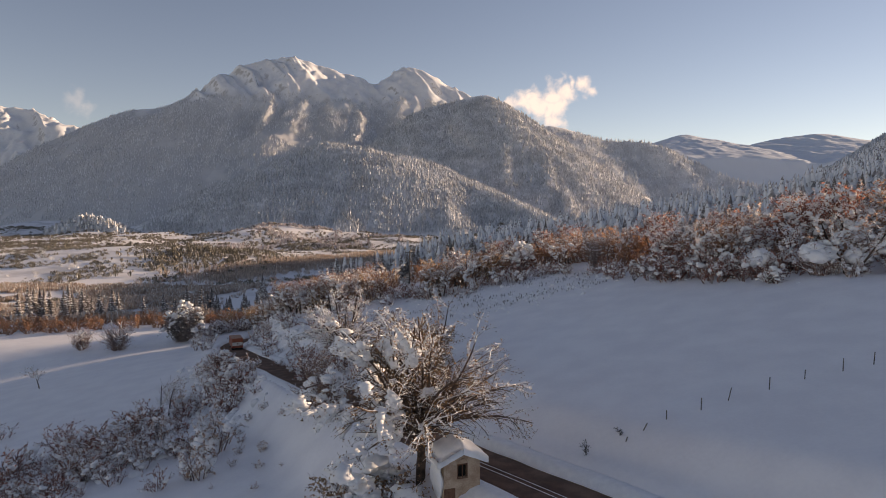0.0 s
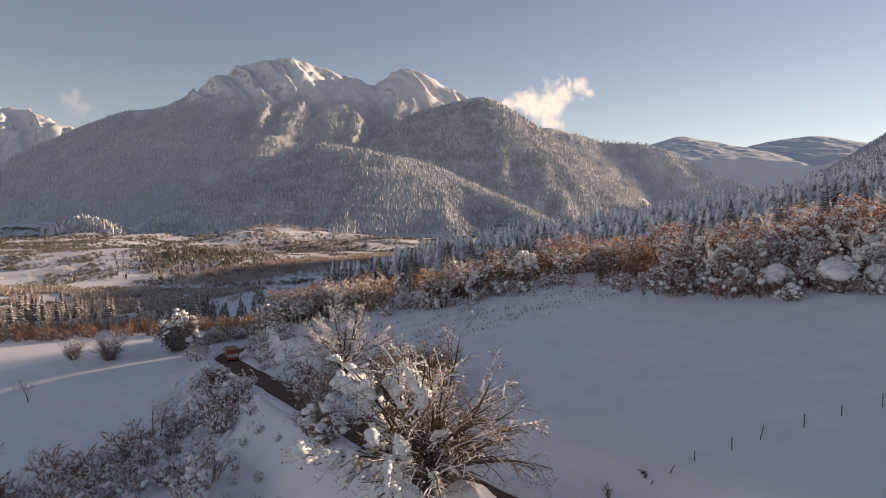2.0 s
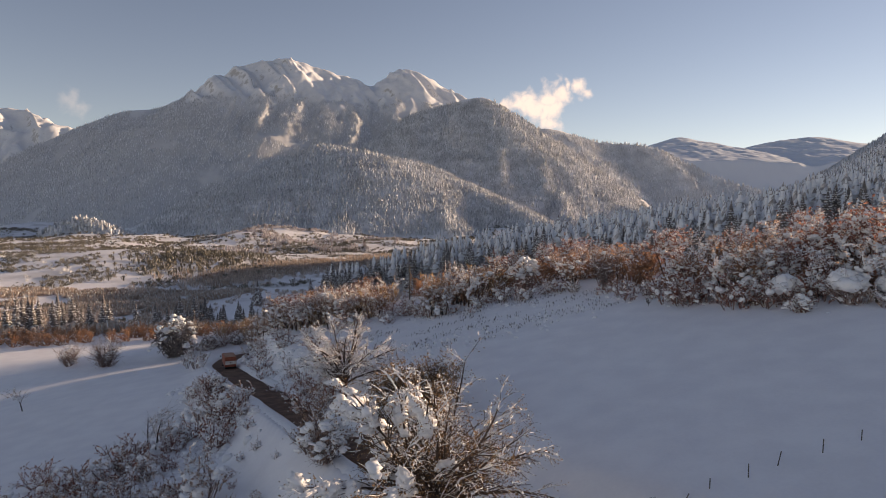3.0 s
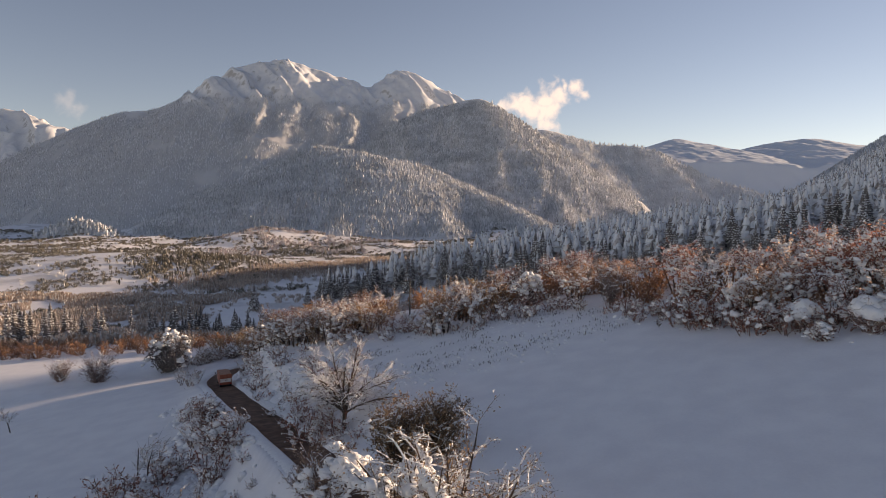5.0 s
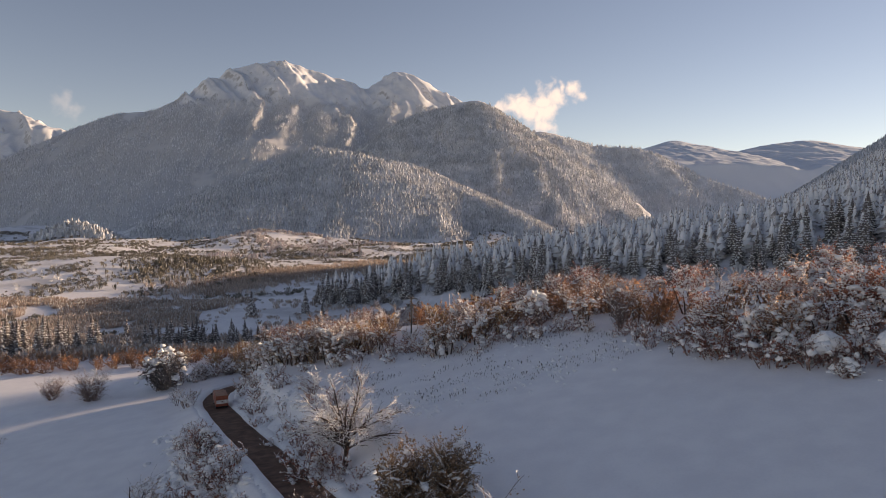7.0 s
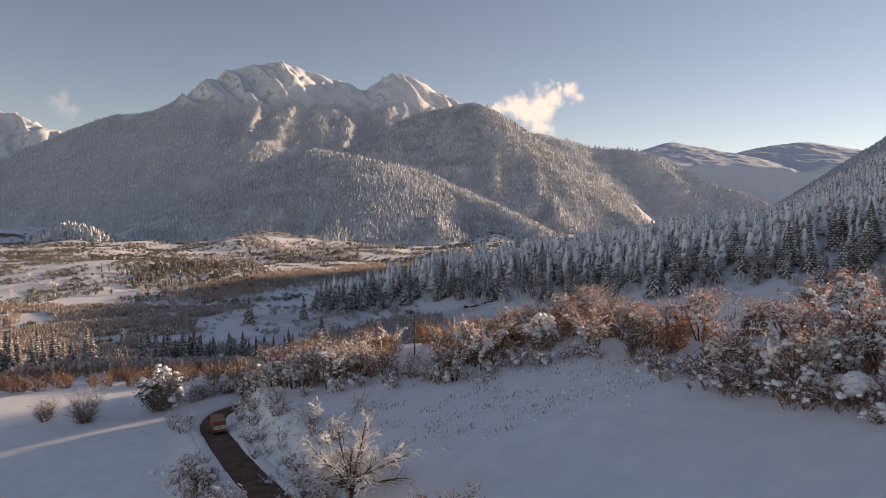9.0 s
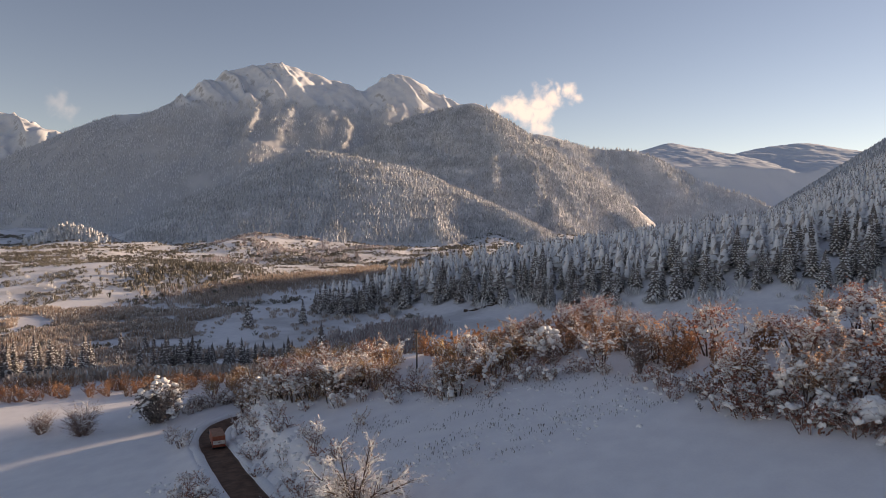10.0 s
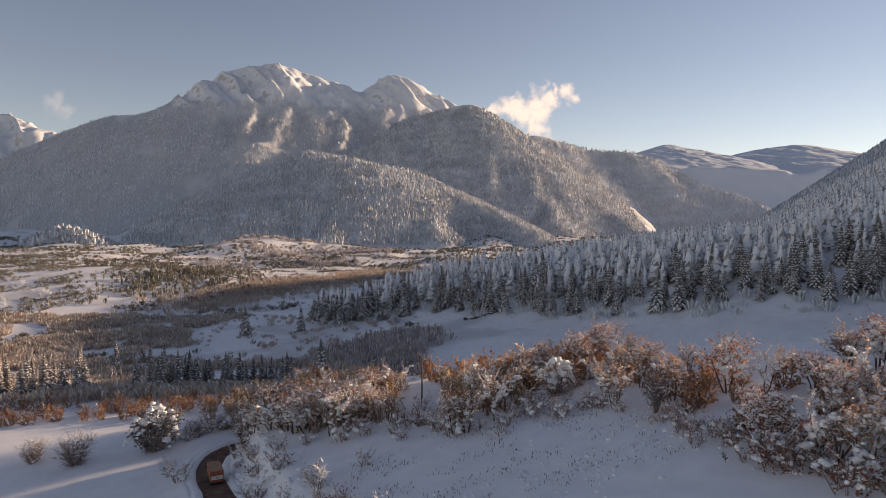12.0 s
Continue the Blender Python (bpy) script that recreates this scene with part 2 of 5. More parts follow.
# ---- materials ----
def surface(name, dark, light, scale=1.0, rough=0.8, bump=0.0, fine=8.0, spread=(0.35, 0.65), island=0.0, objects=0.0, sheen=0.0, extra=None, metal=0.0, detail=5.0, leafy=0.0):
    """A worn surface: two colours mixed by noise at two scales, with relief; island, objects: how far single pieces differ in brightness."""
    m = bpy.data.materials.new(name)
    m.use_nodes = True
    nt = m.node_tree
    bsdf = nt.nodes["Principled BSDF"]
    geo = nt.nodes.new("ShaderNodeNewGeometry")
    big, small = nt.nodes.new("ShaderNodeTexNoise"), nt.nodes.new("ShaderNodeTexNoise")
    big.inputs["Scale"].default_value, big.inputs["Detail"].default_value = scale, detail
    small.inputs["Scale"].default_value, small.inputs["Detail"].default_value = scale * fine, 3.0
    for n in (big, small):
        nt.links.new(geo.outputs["Position"], n.inputs["Vector"])
    add = nt.nodes.new("ShaderNodeMath")
    add.operation, add.inputs[1].default_value = "MULTIPLY_ADD", 0.35
    nt.links.new(small.outputs["Fac"], add.inputs[0])
    shift = nt.nodes.new("ShaderNodeMath")
    shift.operation, shift.inputs[1].default_value = "SUBTRACT", 0.175
    nt.links.new(big.outputs["Fac"], shift.inputs[0])
    nt.links.new(shift.outputs[0], add.inputs[2])
    ramp = nt.nodes.new("ShaderNodeMapRange")
    ramp.inputs["From Min"].default_value, ramp.inputs["From Max"].default_value = spread
    nt.links.new(add.outputs[0], ramp.inputs["Value"])
    mix = nt.nodes.new("ShaderNodeMix")
    mix.data_type = "RGBA"
    mix.inputs["A"].default_value, mix.inputs["B"].default_value = (*dark, 1), (*light, 1)
    nt.links.new(ramp.outputs["Result"], mix.inputs["Factor"])
    colour = mix.outputs["Result"]
    if island or objects:
        value = nt.nodes.new("ShaderNodeMapRange")
        most = max(island, objects)
        value.inputs["To Min"].default_value, value.inputs["To Max"].default_value = 1 - most, 1 + most
        source = geo.outputs["Random Per Island"] if island else nt.nodes.new("ShaderNodeObjectInfo").outputs["Random"]
        nt.links.new(source, value.inputs["Value"])
        hsv = nt.nodes.new("ShaderNodeHueSaturation")
        nt.links.new(value.outputs["Result"], hsv.inputs["Value"])
        nt.links.new(colour, hsv.inputs["Color"])
        colour = hsv.outputs["Color"]
    if extra:
        colour = extra(nt, geo, colour)
    nt.links.new(colour, bsdf.inputs["Base Color"])
    bsdf.inputs["Roughness"].default_value, bsdf.inputs["Metallic"].default_value = rough, metal
    bsdf.inputs["Specular IOR Level"].default_value = 0.25
    if bump:
        b = nt.nodes.new("ShaderNodeBump")
        b.inputs["Strength"].default_value, b.inputs["Distance"].default_value = 0.6, bump
        nt.links.new(add.outputs[0], b.inputs["Height"])
        nt.links.new(b.outputs["Normal"], bsdf.inputs["Normal"])
    if leafy:
        thin, both = nt.nodes.new("ShaderNodeBsdfTranslucent"), nt.nodes.new("ShaderNodeMixShader")
        nt.links.new(colour, thin.inputs["Color"])
        both.inputs["Fac"].default_value = leafy
        nt.links.new(bsdf.outputs[0], both.inputs[1])
        nt.links.new(thin.outputs[0], both.inputs[2])
        nt.links.new(both.outputs[0], nt.nodes["Material Output"].inputs["Surface"])
    return m


def mixed(nt, factor, a, b):
    mix = nt.nodes.new("ShaderNodeMix")
    mix.data_type = "RGBA"
    nt.links.new(factor, mix.inputs["Factor"])
    nt.links.new(a, mix.inputs["A"])
    if isinstance(b, tuple):
        mix.inputs["B"].default_value = (*b, 1)
    else:
        nt.links.new(b, mix.inputs["B"])
    return mix.outputs["Result"]


def ranged(nt, value, a, b, c=0.0, d=1.0):
    r = nt.nodes.new("ShaderNodeMapRange")
    for key, v in (("From Min", a), ("From Max", b), ("To Min", c), ("To Max", d)):
        r.inputs[key].default_value = v
    nt.links.new(value, r.inputs["Value"])
    return r.outputs["Result"]


def noise_of(nt, geo, scale, detail=4.0):
    n = nt.nodes.new("ShaderNodeTexNoise")
    n.inputs["Scale"].default_value, n.inputs["Detail"].default_value = scale, detail
    nt.links.new(geo.outputs["Position"], n.inputs["Vector"])
    return n.outputs["Fac"]


def combined(nt, op, a, b):
    n = nt.nodes.new("ShaderNodeMath")
    n.operation = op
    for k, v in ((0, a), (1, b)):
        if isinstance(v, (int, float)):
            n.inputs[k].default_value = v
        else:
            nt.links.new(v, n.inputs[k])
    return n.outputs[0]


def parted(nt, geo):
    p = nt.nodes.new("ShaderNodeSeparateXYZ")
    nt.links.new(geo.outputs["Position"], p.inputs[0])
    n = nt.nodes.new("ShaderNodeSeparateXYZ")
    nt.links.new(geo.outputs["Normal"], n.inputs[0])
    return p.outputs, n.outputs


def valley_patches(nt, geo, colour):
    """Dry grass and brush that break through the snow of the far valley."""
    place, _ = parted(nt, geo)
    far = ranged(nt, place[1], 260, 420)
    brush = ranged(nt, noise_of(nt, geo, 0.016, 6.0), 0.50, 0.60)
    return mixed(nt, combined(nt, "MULTIPLY", combined(nt, "MULTIPLY", far, brush), 0.3), colour, (0.2, 0.175, 0.15))


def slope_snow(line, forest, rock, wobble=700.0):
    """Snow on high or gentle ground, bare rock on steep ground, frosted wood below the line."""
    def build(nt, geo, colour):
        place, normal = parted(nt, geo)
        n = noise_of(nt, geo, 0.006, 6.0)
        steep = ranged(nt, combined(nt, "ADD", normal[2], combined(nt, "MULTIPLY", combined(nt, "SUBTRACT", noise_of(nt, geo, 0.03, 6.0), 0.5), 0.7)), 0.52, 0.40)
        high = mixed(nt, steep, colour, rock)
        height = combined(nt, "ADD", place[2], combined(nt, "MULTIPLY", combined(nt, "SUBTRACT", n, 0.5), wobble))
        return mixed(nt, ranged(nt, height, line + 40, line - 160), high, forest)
    return build


def wheel_wear(nt, geo, colour):
    """Uneven damp and gritty patches on the road."""
    damp = ranged(nt, noise_of(nt, geo, 0.9, 5.0), 0.46, 0.60)
    return mixed(nt, combined(nt, "MULTIPLY", damp, 0.45), colour, (0.075, 0.042, 0.032))


SNOW = surface("snow", (0.85, 0.83, 0.85), (0.92, 0.90, 0.91), scale=0.25, rough=0.65, bump=0.03, fine=14, extra=valley_patches)
SNOW_LOAD = surface("clinging_snow", (0.84, 0.83, 0.84), (0.92, 0.91, 0.91), scale=2.0, rough=0.7, bump=0.05)
ASPHALT = surface("wet_asphalt", (0.15, 0.075, 0.05), (0.23, 0.13, 0.092), scale=0.5, rough=0.85, bump=0.01, fine=30, extra=wheel_wear)
BARK = surface("bark", (0.06, 0.041, 0.033), (0.155, 0.107, 0.083), scale=3.0, rough=0.9, bump=0.02)
TWIG = surface("frosted_twigs", (0.16, 0.102, 0.091), (0.33, 0.24, 0.219), scale=1.2, rough=0.9, objects=0.25)
LEAF = surface("dry_oak_leaves", (0.298, 0.19, 0.143), (0.543, 0.38, 0.285), scale=0.8, rough=0.8, island=0.4, leafy=0.6)
LEAF_DARK = surface("dark_withered_leaves", (0.21, 0.12, 0.065), (0.41, 0.26, 0.145), scale=0.8, rough=0.85, island=0.45, leafy=0.5)
LEAF_OLIVE = surface("withered_olive_leaves", (0.27, 0.165, 0.10), (0.50, 0.335, 0.22), scale=0.8, rough=0.85, island=0.5, leafy=0.5)
LEAF_DULL = surface("faded_leaves", (0.409, 0.264, 0.205), (0.686, 0.508, 0.416), scale=0.8, rough=0.85, island=0.4, leafy=0.6)
LEAF_WINE = surface("wine_brown_leaves", (0.27, 0.105, 0.075), (0.50, 0.25, 0.185), scale=0.8, rough=0.85, island=0.5, leafy=0.6)
LEAF_RUST = surface("rust_leaves", (0.34, 0.18, 0.11), (0.56, 0.33, 0.21), scale=0.8, rough=0.85, island=0.4, leafy=0.6)
LEAF_GOLD = surface("golden_brown_leaves", (0.418, 0.253, 0.127), (0.708, 0.493, 0.292), scale=0.8, rough=0.85, island=0.45, leafy=0.6)
NEEDLE = surface("fir_needles", (0.151, 0.125, 0.118), (0.314, 0.28, 0.269), scale=2.0, rough=0.85, island=0.3)
RIME_NEEDLE = surface("rimed_needles", (0.338, 0.294, 0.275), (0.675, 0.619, 0.6), scale=0.4, rough=0.9, island=0.45)
# frost on far firs, lightened further to paint in the softness of haze
FROST_FIR = surface("frosted_hazed_firs", (0.513, 0.513, 0.52), (0.808, 0.808, 0.82), scale=0.012, rough=0.9, island=0.28)
FROST_WOOD = surface("frosted_wood", (0.572, 0.562, 0.557), (0.763, 0.758, 0.758), scale=0.02, rough=0.9, island=0.22)
GREY_TWIG = surface("purple_grey_twigs", (0.396, 0.312, 0.3), (0.6, 0.504, 0.486), scale=0.05, rough=0.9, island=0.3)
SCRUB = surface("dry_scrub", (0.41, 0.315, 0.26), (0.62, 0.51, 0.44), scale=0.03, rough=0.9, island=0.35, leafy=0.4)
SCRUB_GREY = surface("grey_scrub", (0.14, 0.125, 0.10), (0.27, 0.24, 0.195), scale=0.03, rough=0.9, island=0.35)
MOUNTAIN = surface("mountain_snow", (0.76, 0.77, 0.80), (0.86, 0.86, 0.88), scale=0.02, rough=0.8, bump=2.0, extra=slope_snow(775.0, (0.60, 0.595, 0.605), (0.50, 0.49, 0.49), 380.0))
WOODED = surface("wooded_slope", (0.567, 0.554, 0.554), (0.862, 0.85, 0.862), scale=0.02, rough=0.9, bump=2.0)
# haze is painted in: snow, wood and rock all shifted to pale blue
FAR_HAZED = surface("hazed_far_ridge", (0.68, 0.73, 0.80), (0.76, 0.80, 0.85), scale=0.004, rough=0.9, bump=1.0, extra=slope_snow(590.0, (0.66, 0.71, 0.78), (0.62, 0.67, 0.74), 120.0))
CRAG_SNOW = surface("crag_snow", (0.78, 0.78, 0.80), (0.88, 0.88, 0.88), scale=0.01, rough=0.9, bump=3.0, extra=slope_snow(300.0, (0.62, 0.62, 0.64), (0.55, 0.54, 0.54)))
# rime, with the haze over flanks and shoulder painted in by paling it
PALE_WOOD = surface("rimed_hazed_wood", (0.67, 0.67, 0.682), (0.878, 0.878, 0.89), scale=0.01, rough=0.9, bump=2.0, island=0.15)

# ---- ground sheet ----
def graded(lo, hi, near_lo, near_hi, step, growth):
    mid = list(np.arange(near_lo, near_hi + 0.01, step))
    up, d = [], step
    while (up[-1] if up else mid[-1]) < hi:
        d *= growth
        up.append((up[-1] if up else mid[-1]) + d)
    down, d = [], step
    while (down[-1] if down else mid[0]) > lo:
        d *= growth
        down.append((down[-1] if down else mid[0]) - d)
    return np.array(down[::-1] + mid + up)


def sheet(xs, ys, zs):
    gx, gy = np.meshgrid(xs, ys)
    verts = np.stack([gx, gy, zs], -1).reshape(-1, 3)
    w = len(xs)
    i, j = np.meshgrid(np.arange(len(ys) - 1), np.arange(w - 1), indexing="ij")
    a = (i * w + j).ravel()
    return verts, np.stack([a, a + 1, a + w + 1, a + w], -1).tolist()


gx, gy = graded(-4900, 4900, -70, 60, 0.8, 1.05), graded(-900, 4980, 26, 190, 0.8, 1.035)
ggx, ggy = np.meshgrid(gx, gy)
tagged(mesh_object("ground", *sheet(gx, gy, ground(ggx, ggy)), SNOW, shade=True), "snow covered hillside, meadows and valley floor", "ground", kind="structure")


# ---- road ----
def build_road():
    tang = np.gradient(ROAD[:, :2], axis=0)
    tang /= np.linalg.norm(tang, axis=1)[:, None]
    side = np.stack([-tang[:, 1], tang[:, 0]], -1)
    offs = [-2.95, -2.7, -1.4, 0, 1.4, 2.7, 2.95]
    v, f = [], []
    for k, p in enumerate(ROAD):
        for o in offs:
            o2 = o + (0.05 * math.sin(k * 0.4 + o) if abs(o) > 2 else 0)
            z = p[2] - 0.30 + 0.06 * (1 - (o / 2.7) ** 2) - (0.3 if abs(o) > 2.8 else 0)
            v.append((p[0] + side[k, 0] * o2, p[1] + side[k, 1] * o2, z))
    w = len(offs)
    for k in range(len(ROAD) - 1):
        f += [(k * w + j + 1, k * w + j, k * w + w + j, k * w + w + j + 1) for j in range(w - 1)]
    road = tagged(mesh_object("road", v, f, ASPHALT, shade=True), "wet brown country road cleared between snow banks", "road", kind="structure")
    # two thin ridges of slush along the middle
    g = Geo()
    for o in (-0.15, 0.35):
        for k in range(8, 40):
            a, b = ROAD[k], ROAD[k + 1]
            pa, pb = a[:2] + side[k] * o, b[:2] + side[k + 1] * o
            g.tube((*pa, a[2] - 0.235), (*pb, b[2] - 0.235), 0.035, 0.035, 4)
    g.done("slush_line", SNOW_LOAD, road, "thin pale slush line")

    # smooth snow banks left by the plough along both edges
    for sign in (-1, 1):
        v, f = [], []
        prof = ((2.35, -0.62), (2.5, -0.22), (2.75, 0.02), (3.15, 0.20), (3.8, 0.22), (4.4, 0.05), (5.2, -0.55))
        fine = catmull([tuple(q) for q in ROAD], 2)
        tf = np.gradient(fine[:, :2], axis=0)
        tf /= np.linalg.norm(tf, axis=1)[:, None]
        for k, q in enumerate(fine):
            wob = 0.22 * (float(vnoise(np.array(k * 0.2), np.array(sign * 3.3), 6)) - 0.5)
            lift = 0.22 * float(vnoise(np.array(k * 0.25), np.array(sign * 7.7), 7))
            for o, h in prof:
                oo = sign * (o + wob)
                v.append((q[0] - tf[k, 1] * oo, q[1] + tf[k, 0] * oo, q[2] + h + (lift if h > 0 else 0)))
        w = len(prof)
        for k in range(len(fine) - 1):
            for j in range(w - 1):
                a = k * w + j
                f.append((a, a + 1, a + w + 1, a + w) if sign < 0 else (a + 1, a, a + w, a + w + 1))
        tagged(mesh_object("snow_bank", v, f, SNOW_LOAD, shade=True), "ploughed snow bank along the road edge", "snow bank", kind="structure")


build_road()


# ---- mountains ----
def mountain(name, ridges, x0, x1, y0, y1, step, material, label, fall=0.72, ribs=95.0, rib=190.0, seed=1, power=1.0, calm=-9000.0, crags=0.0, crag_low=600.0):
    """A massif under its crest lines: the land falls off from each crest, cut by gullies."""
    xs, ys = np.arange(x0, x1 + 1, step), np.arange(y0, y1 + 1, step)
    gx, gy = np.meshgrid(xs, ys)
    wx = gx + 60 * (fbm(gx / 300, gy / 300, 3, seed + 20) - 0.5)
    wy = gy + 60 * (fbm(gx / 300, gy / 300, 3, seed + 30) - 0.5)
    z, crest = np.full(gx.shape, -1e9), np.full(gx.shape, 1e9)
    for line in ridges:
        pts = catmull(line, 4)
        for a, b in zip(pts[:-1], pts[1:]):
            ab = b - a
            f = np.clip(((wx - a[0]) * ab[0] + (wy - a[1]) * ab[1]) / (ab[0] ** 2 + ab[1] ** 2 + 1e-6), 0, 1)
            d = np.hypot(wx - a[0] - f * ab[0], wy - a[1] - f * ab[1])
            z = np.maximum(z, a[2] + f * ab[2] - fall * 100 * (d / 100) ** power)
            if line is ridges[0]:
                crest = np.minimum(crest, d)
    z = np.minimum(z, -120 + 1.1 * (gy - y0))
    depth = np.clip((z + 80) / 300, 0, 1) * (0.22 + 0.78 * smooth(crest, 10, 170))
    depth = depth * (0.18 + 0.82 * smooth(gx, calm, calm + 260))
    gully = fbm(gx / rib, gy / (rib * 2.2), 4, seed, ridged=True)
    z = z + ribs * depth * (gully - 0.62) + 18 * depth * (fbm(gx / 60, gy / 60, 3, seed + 7) - 0.5)
    # sharp ribs that run down from the crest towards the south-east
    if crags:
        sharp = fbm((gx + 0.8 * gy) / 120 + 0.5 * fbm(gx / 200, gy / 200, 2, seed + 5), (gx - gy) / 1100, 2, seed + 3, ridged=True)
        z = z + crags * smooth(z, crag_low, crag_low + 190) * (sharp - 0.6) * (0.35 + 0.65 * smooth(crest, 5, 70))
    ob = tagged(mesh_object(name, *sheet(xs, ys, np.maximum(z, -160)), material, shade=True), label, "mountain")

    def height(x, y):
        i = np.clip(np.round((np.asarray(x) - x0) / step).astype(int), 0, len(xs) - 1)
        j = np.clip(np.round((np.asarray(y) - y0) / step).astype(int), 0, len(ys) - 1)
        return z[j, i]
    return height


main_h = mountain("snowy_mountain", [
    [(-3500, 3800, 120), (-2925, 3900, 243), (-2554, 3980, 451), (-2091, 4120, 690), (-1796, 4200, 747), (-1567, 4290, 887), (-1413, 4345, 1023), (-1301, 4359, 1071),
     (-1017, 4461, 1119), (-726, 4477, 1042), (-434, 4553, 948), (-321, 4608, 1043), (-199, 4611, 1104), (-96, 4555, 1000), (64, 4501, 910), (200, 4448, 853), (420, 4500, 600)],
    [(-1294, 4359, 1071), (-989, 3939, 695), (-848, 3627, 467), (-926, 3216, 260)],
    [(-1180, 4410, 1095), (-790, 3991, 722), (-616, 3783, 569)],
    [(-998, 4461, 1115), (-657, 4042, 748), (-488, 3834, 593), (-512, 3524, 408)],
    [(-199, 4611, 1100), (-237, 4192, 739), (-319, 3830, 509)],
    [(-848, 3627, 467), (-1083, 3450, 375), (-1330, 3300, 330), (-1440, 3000, 110)],
], -3600, 600, 2500, 4960, 10, MOUNTAIN, "broad rocky mountain with snowy double summit and wooded flanks", seed=3, calm=-1330.0, crags=110.0, crag_low=700.0, ribs=92.0)
dark_h = mountain("wooded_mountain", [
    [(-262, 3530, 517), (-76, 3586, 635), (82, 3588, 673), (237, 3539, 692), (357, 3485, 624), (496, 3379, 505), (617, 3219, 317), (724, 3062, 181), (865, 2805, 51)],
    [(237, 3539, 692), (274, 3224, 403), (300, 2911, 160)],
    [(526, 3378, 481), (538, 3015, 245), (525, 2605, 53)],
], -700, 1100, 2400, 4000, 11, WOODED, "steep mountain covered with frosted dark woods", seed=11, ribs=58)
behind_h = mountain("hazy_mountain", [
    [(593, 4033, 585), (718, 4033, 592), (878, 4030, 545), (1057, 4027, 500), (1291, 3976, 480), (1430, 3870, 395), (1539, 3715, 300), (1706, 3511, 200), (1800, 3300, 120)],
    [(878, 4030, 517), (900, 3600, 250), (1000, 3000, 20)],
    [(1291, 3976, 429), (1280, 3600, 230)],
], 400, 2100, 2700, 4400, 16, PALE_WOOD, "long wooded mountain shoulder, its haze put into the pale colour", seed=23, ribs=45, fall=0.6)
# slopes and ribs flattened so that the range looks pale and hazed
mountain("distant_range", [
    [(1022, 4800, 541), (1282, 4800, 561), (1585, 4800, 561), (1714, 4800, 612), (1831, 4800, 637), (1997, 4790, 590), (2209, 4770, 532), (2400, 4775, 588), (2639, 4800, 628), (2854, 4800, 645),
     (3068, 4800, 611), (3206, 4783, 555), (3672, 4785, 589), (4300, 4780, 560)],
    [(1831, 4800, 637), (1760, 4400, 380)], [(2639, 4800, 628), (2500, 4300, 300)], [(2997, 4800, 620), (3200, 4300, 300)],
], 700, 4500, 3400, 4970, 15, FAR_HAZED, "distant snow streaked range, its haze put into the pale blue colour", seed=31, ribs=12, fall=0.27, rib=190.0, crags=12.0, crag_low=520.0)
mountain("distant_peak", [
    [(-4300, 4700, 840), (-3919, 4749, 876), (-3541, 4748, 855), (-3289, 4748, 842), (-3122, 4747, 838), (-2964, 4695, 784), (-2829, 4642, 731), (-2667, 4539, 679), (-2500, 4740, 640)],
    [(-3289, 4748, 842), (-3000, 4300, 500)],
], -4800, -2200, 3600, 4970, 16, CRAG_SNOW, "distant sunlit snowy ridge", seed=41, fall=0.7, ribs=130.0, rib=130.0, crags=110.0, crag_low=300.0)
front_h = mountain("wooded_hill", [
    [(-907, 2102, 0), (-811, 2255, 59), (-716, 2410, 157), (-634, 2515, 246), (-510, 2568, 309), (-442, 2568, 312), (-321, 2517, 288), (-206, 2465, 252), (-53, 2494, 233), (76, 2359, 144),
     (228, 2206, 83), (332, 2002, 10)],
    [(-442, 2568, 312), (-370, 2259, 149), (-303, 1952, 19)],
    [(-53, 2494, 233), (0, 2200, 90), (30, 1950, 0)],
], -1300, 800, 1600, 3000, 9, WOODED, "rounded hill covered with snow dusted conifers", seed=51, ribs=30, fall=0.5)
mound_h = mountain("frosted_mound", [[(-1152, 1902, -8), (-1075, 1903, 18), (-1007, 1902, 6), (-957, 1901, -20)]],
                   -1300, -850, 1780, 2050, 8, WOODED, "small mound covered with frosted trees", seed=61, ribs=10, fall=0.5)

# far woods: jagged two-tier firs and rounded bare crowns, joined
def fir_shape(tiers=2, n=6):
    v, f, m = [], [], []
    for t in range(tiers):
        z0, z1, r = 0.08 + 0.36 * t, 0.66 + 0.34 * t, 0.5 * (1 - 0.36 * t)
        k = len(v)
        for j in range(n):
            a = 2 * math.pi * (j + 0.5 * t) / n
            rr = r * (1.0 if j % 2 else 0.7)
            v.append((rr * math.cos(a), rr * math.sin(a), z0 - (0.05 if j % 2 else 0)))
        v.append((0, 0, min(z1, 1.0)))
        for j in range(n):
            f.append((k + j, k + (j + 1) % n, k + n))
            m.append(1 if (j + t) % 3 == 0 else 0)
    return v, f, m


def crown_shape():
    g = Geo()
    g.ball((0, 0, 0.55), 0.5, 0.5, 0.48, 3, 4, 6, 0.6)
    return g.v, g.f


rng = np.random.default_rng(5)


def wood_spots(height, x0, x1, y0, y1, n, low, high, size, keep=None, keep_seed=0):
    x, y = rng.uniform(x0, x1, n), rng.uniform(y0, y1, n)
    z = height(x, y)
    ok = (z > low) & (z < high + 300 * (fbm(x / 210, y / 210, 4, 19) - 0.5))
    if keep is not None:
        ok &= fbm(x / 160, y / 160, 3, keep_seed) > keep
    x, y, z = x[ok], y[ok], z[ok]
    h = size * rng.uniform(0.6, 1.25, len(x))
    return np.stack([x, y, z - 2, h * 0.42, h, rng.uniform(0, 6.28, len(x))], -1)


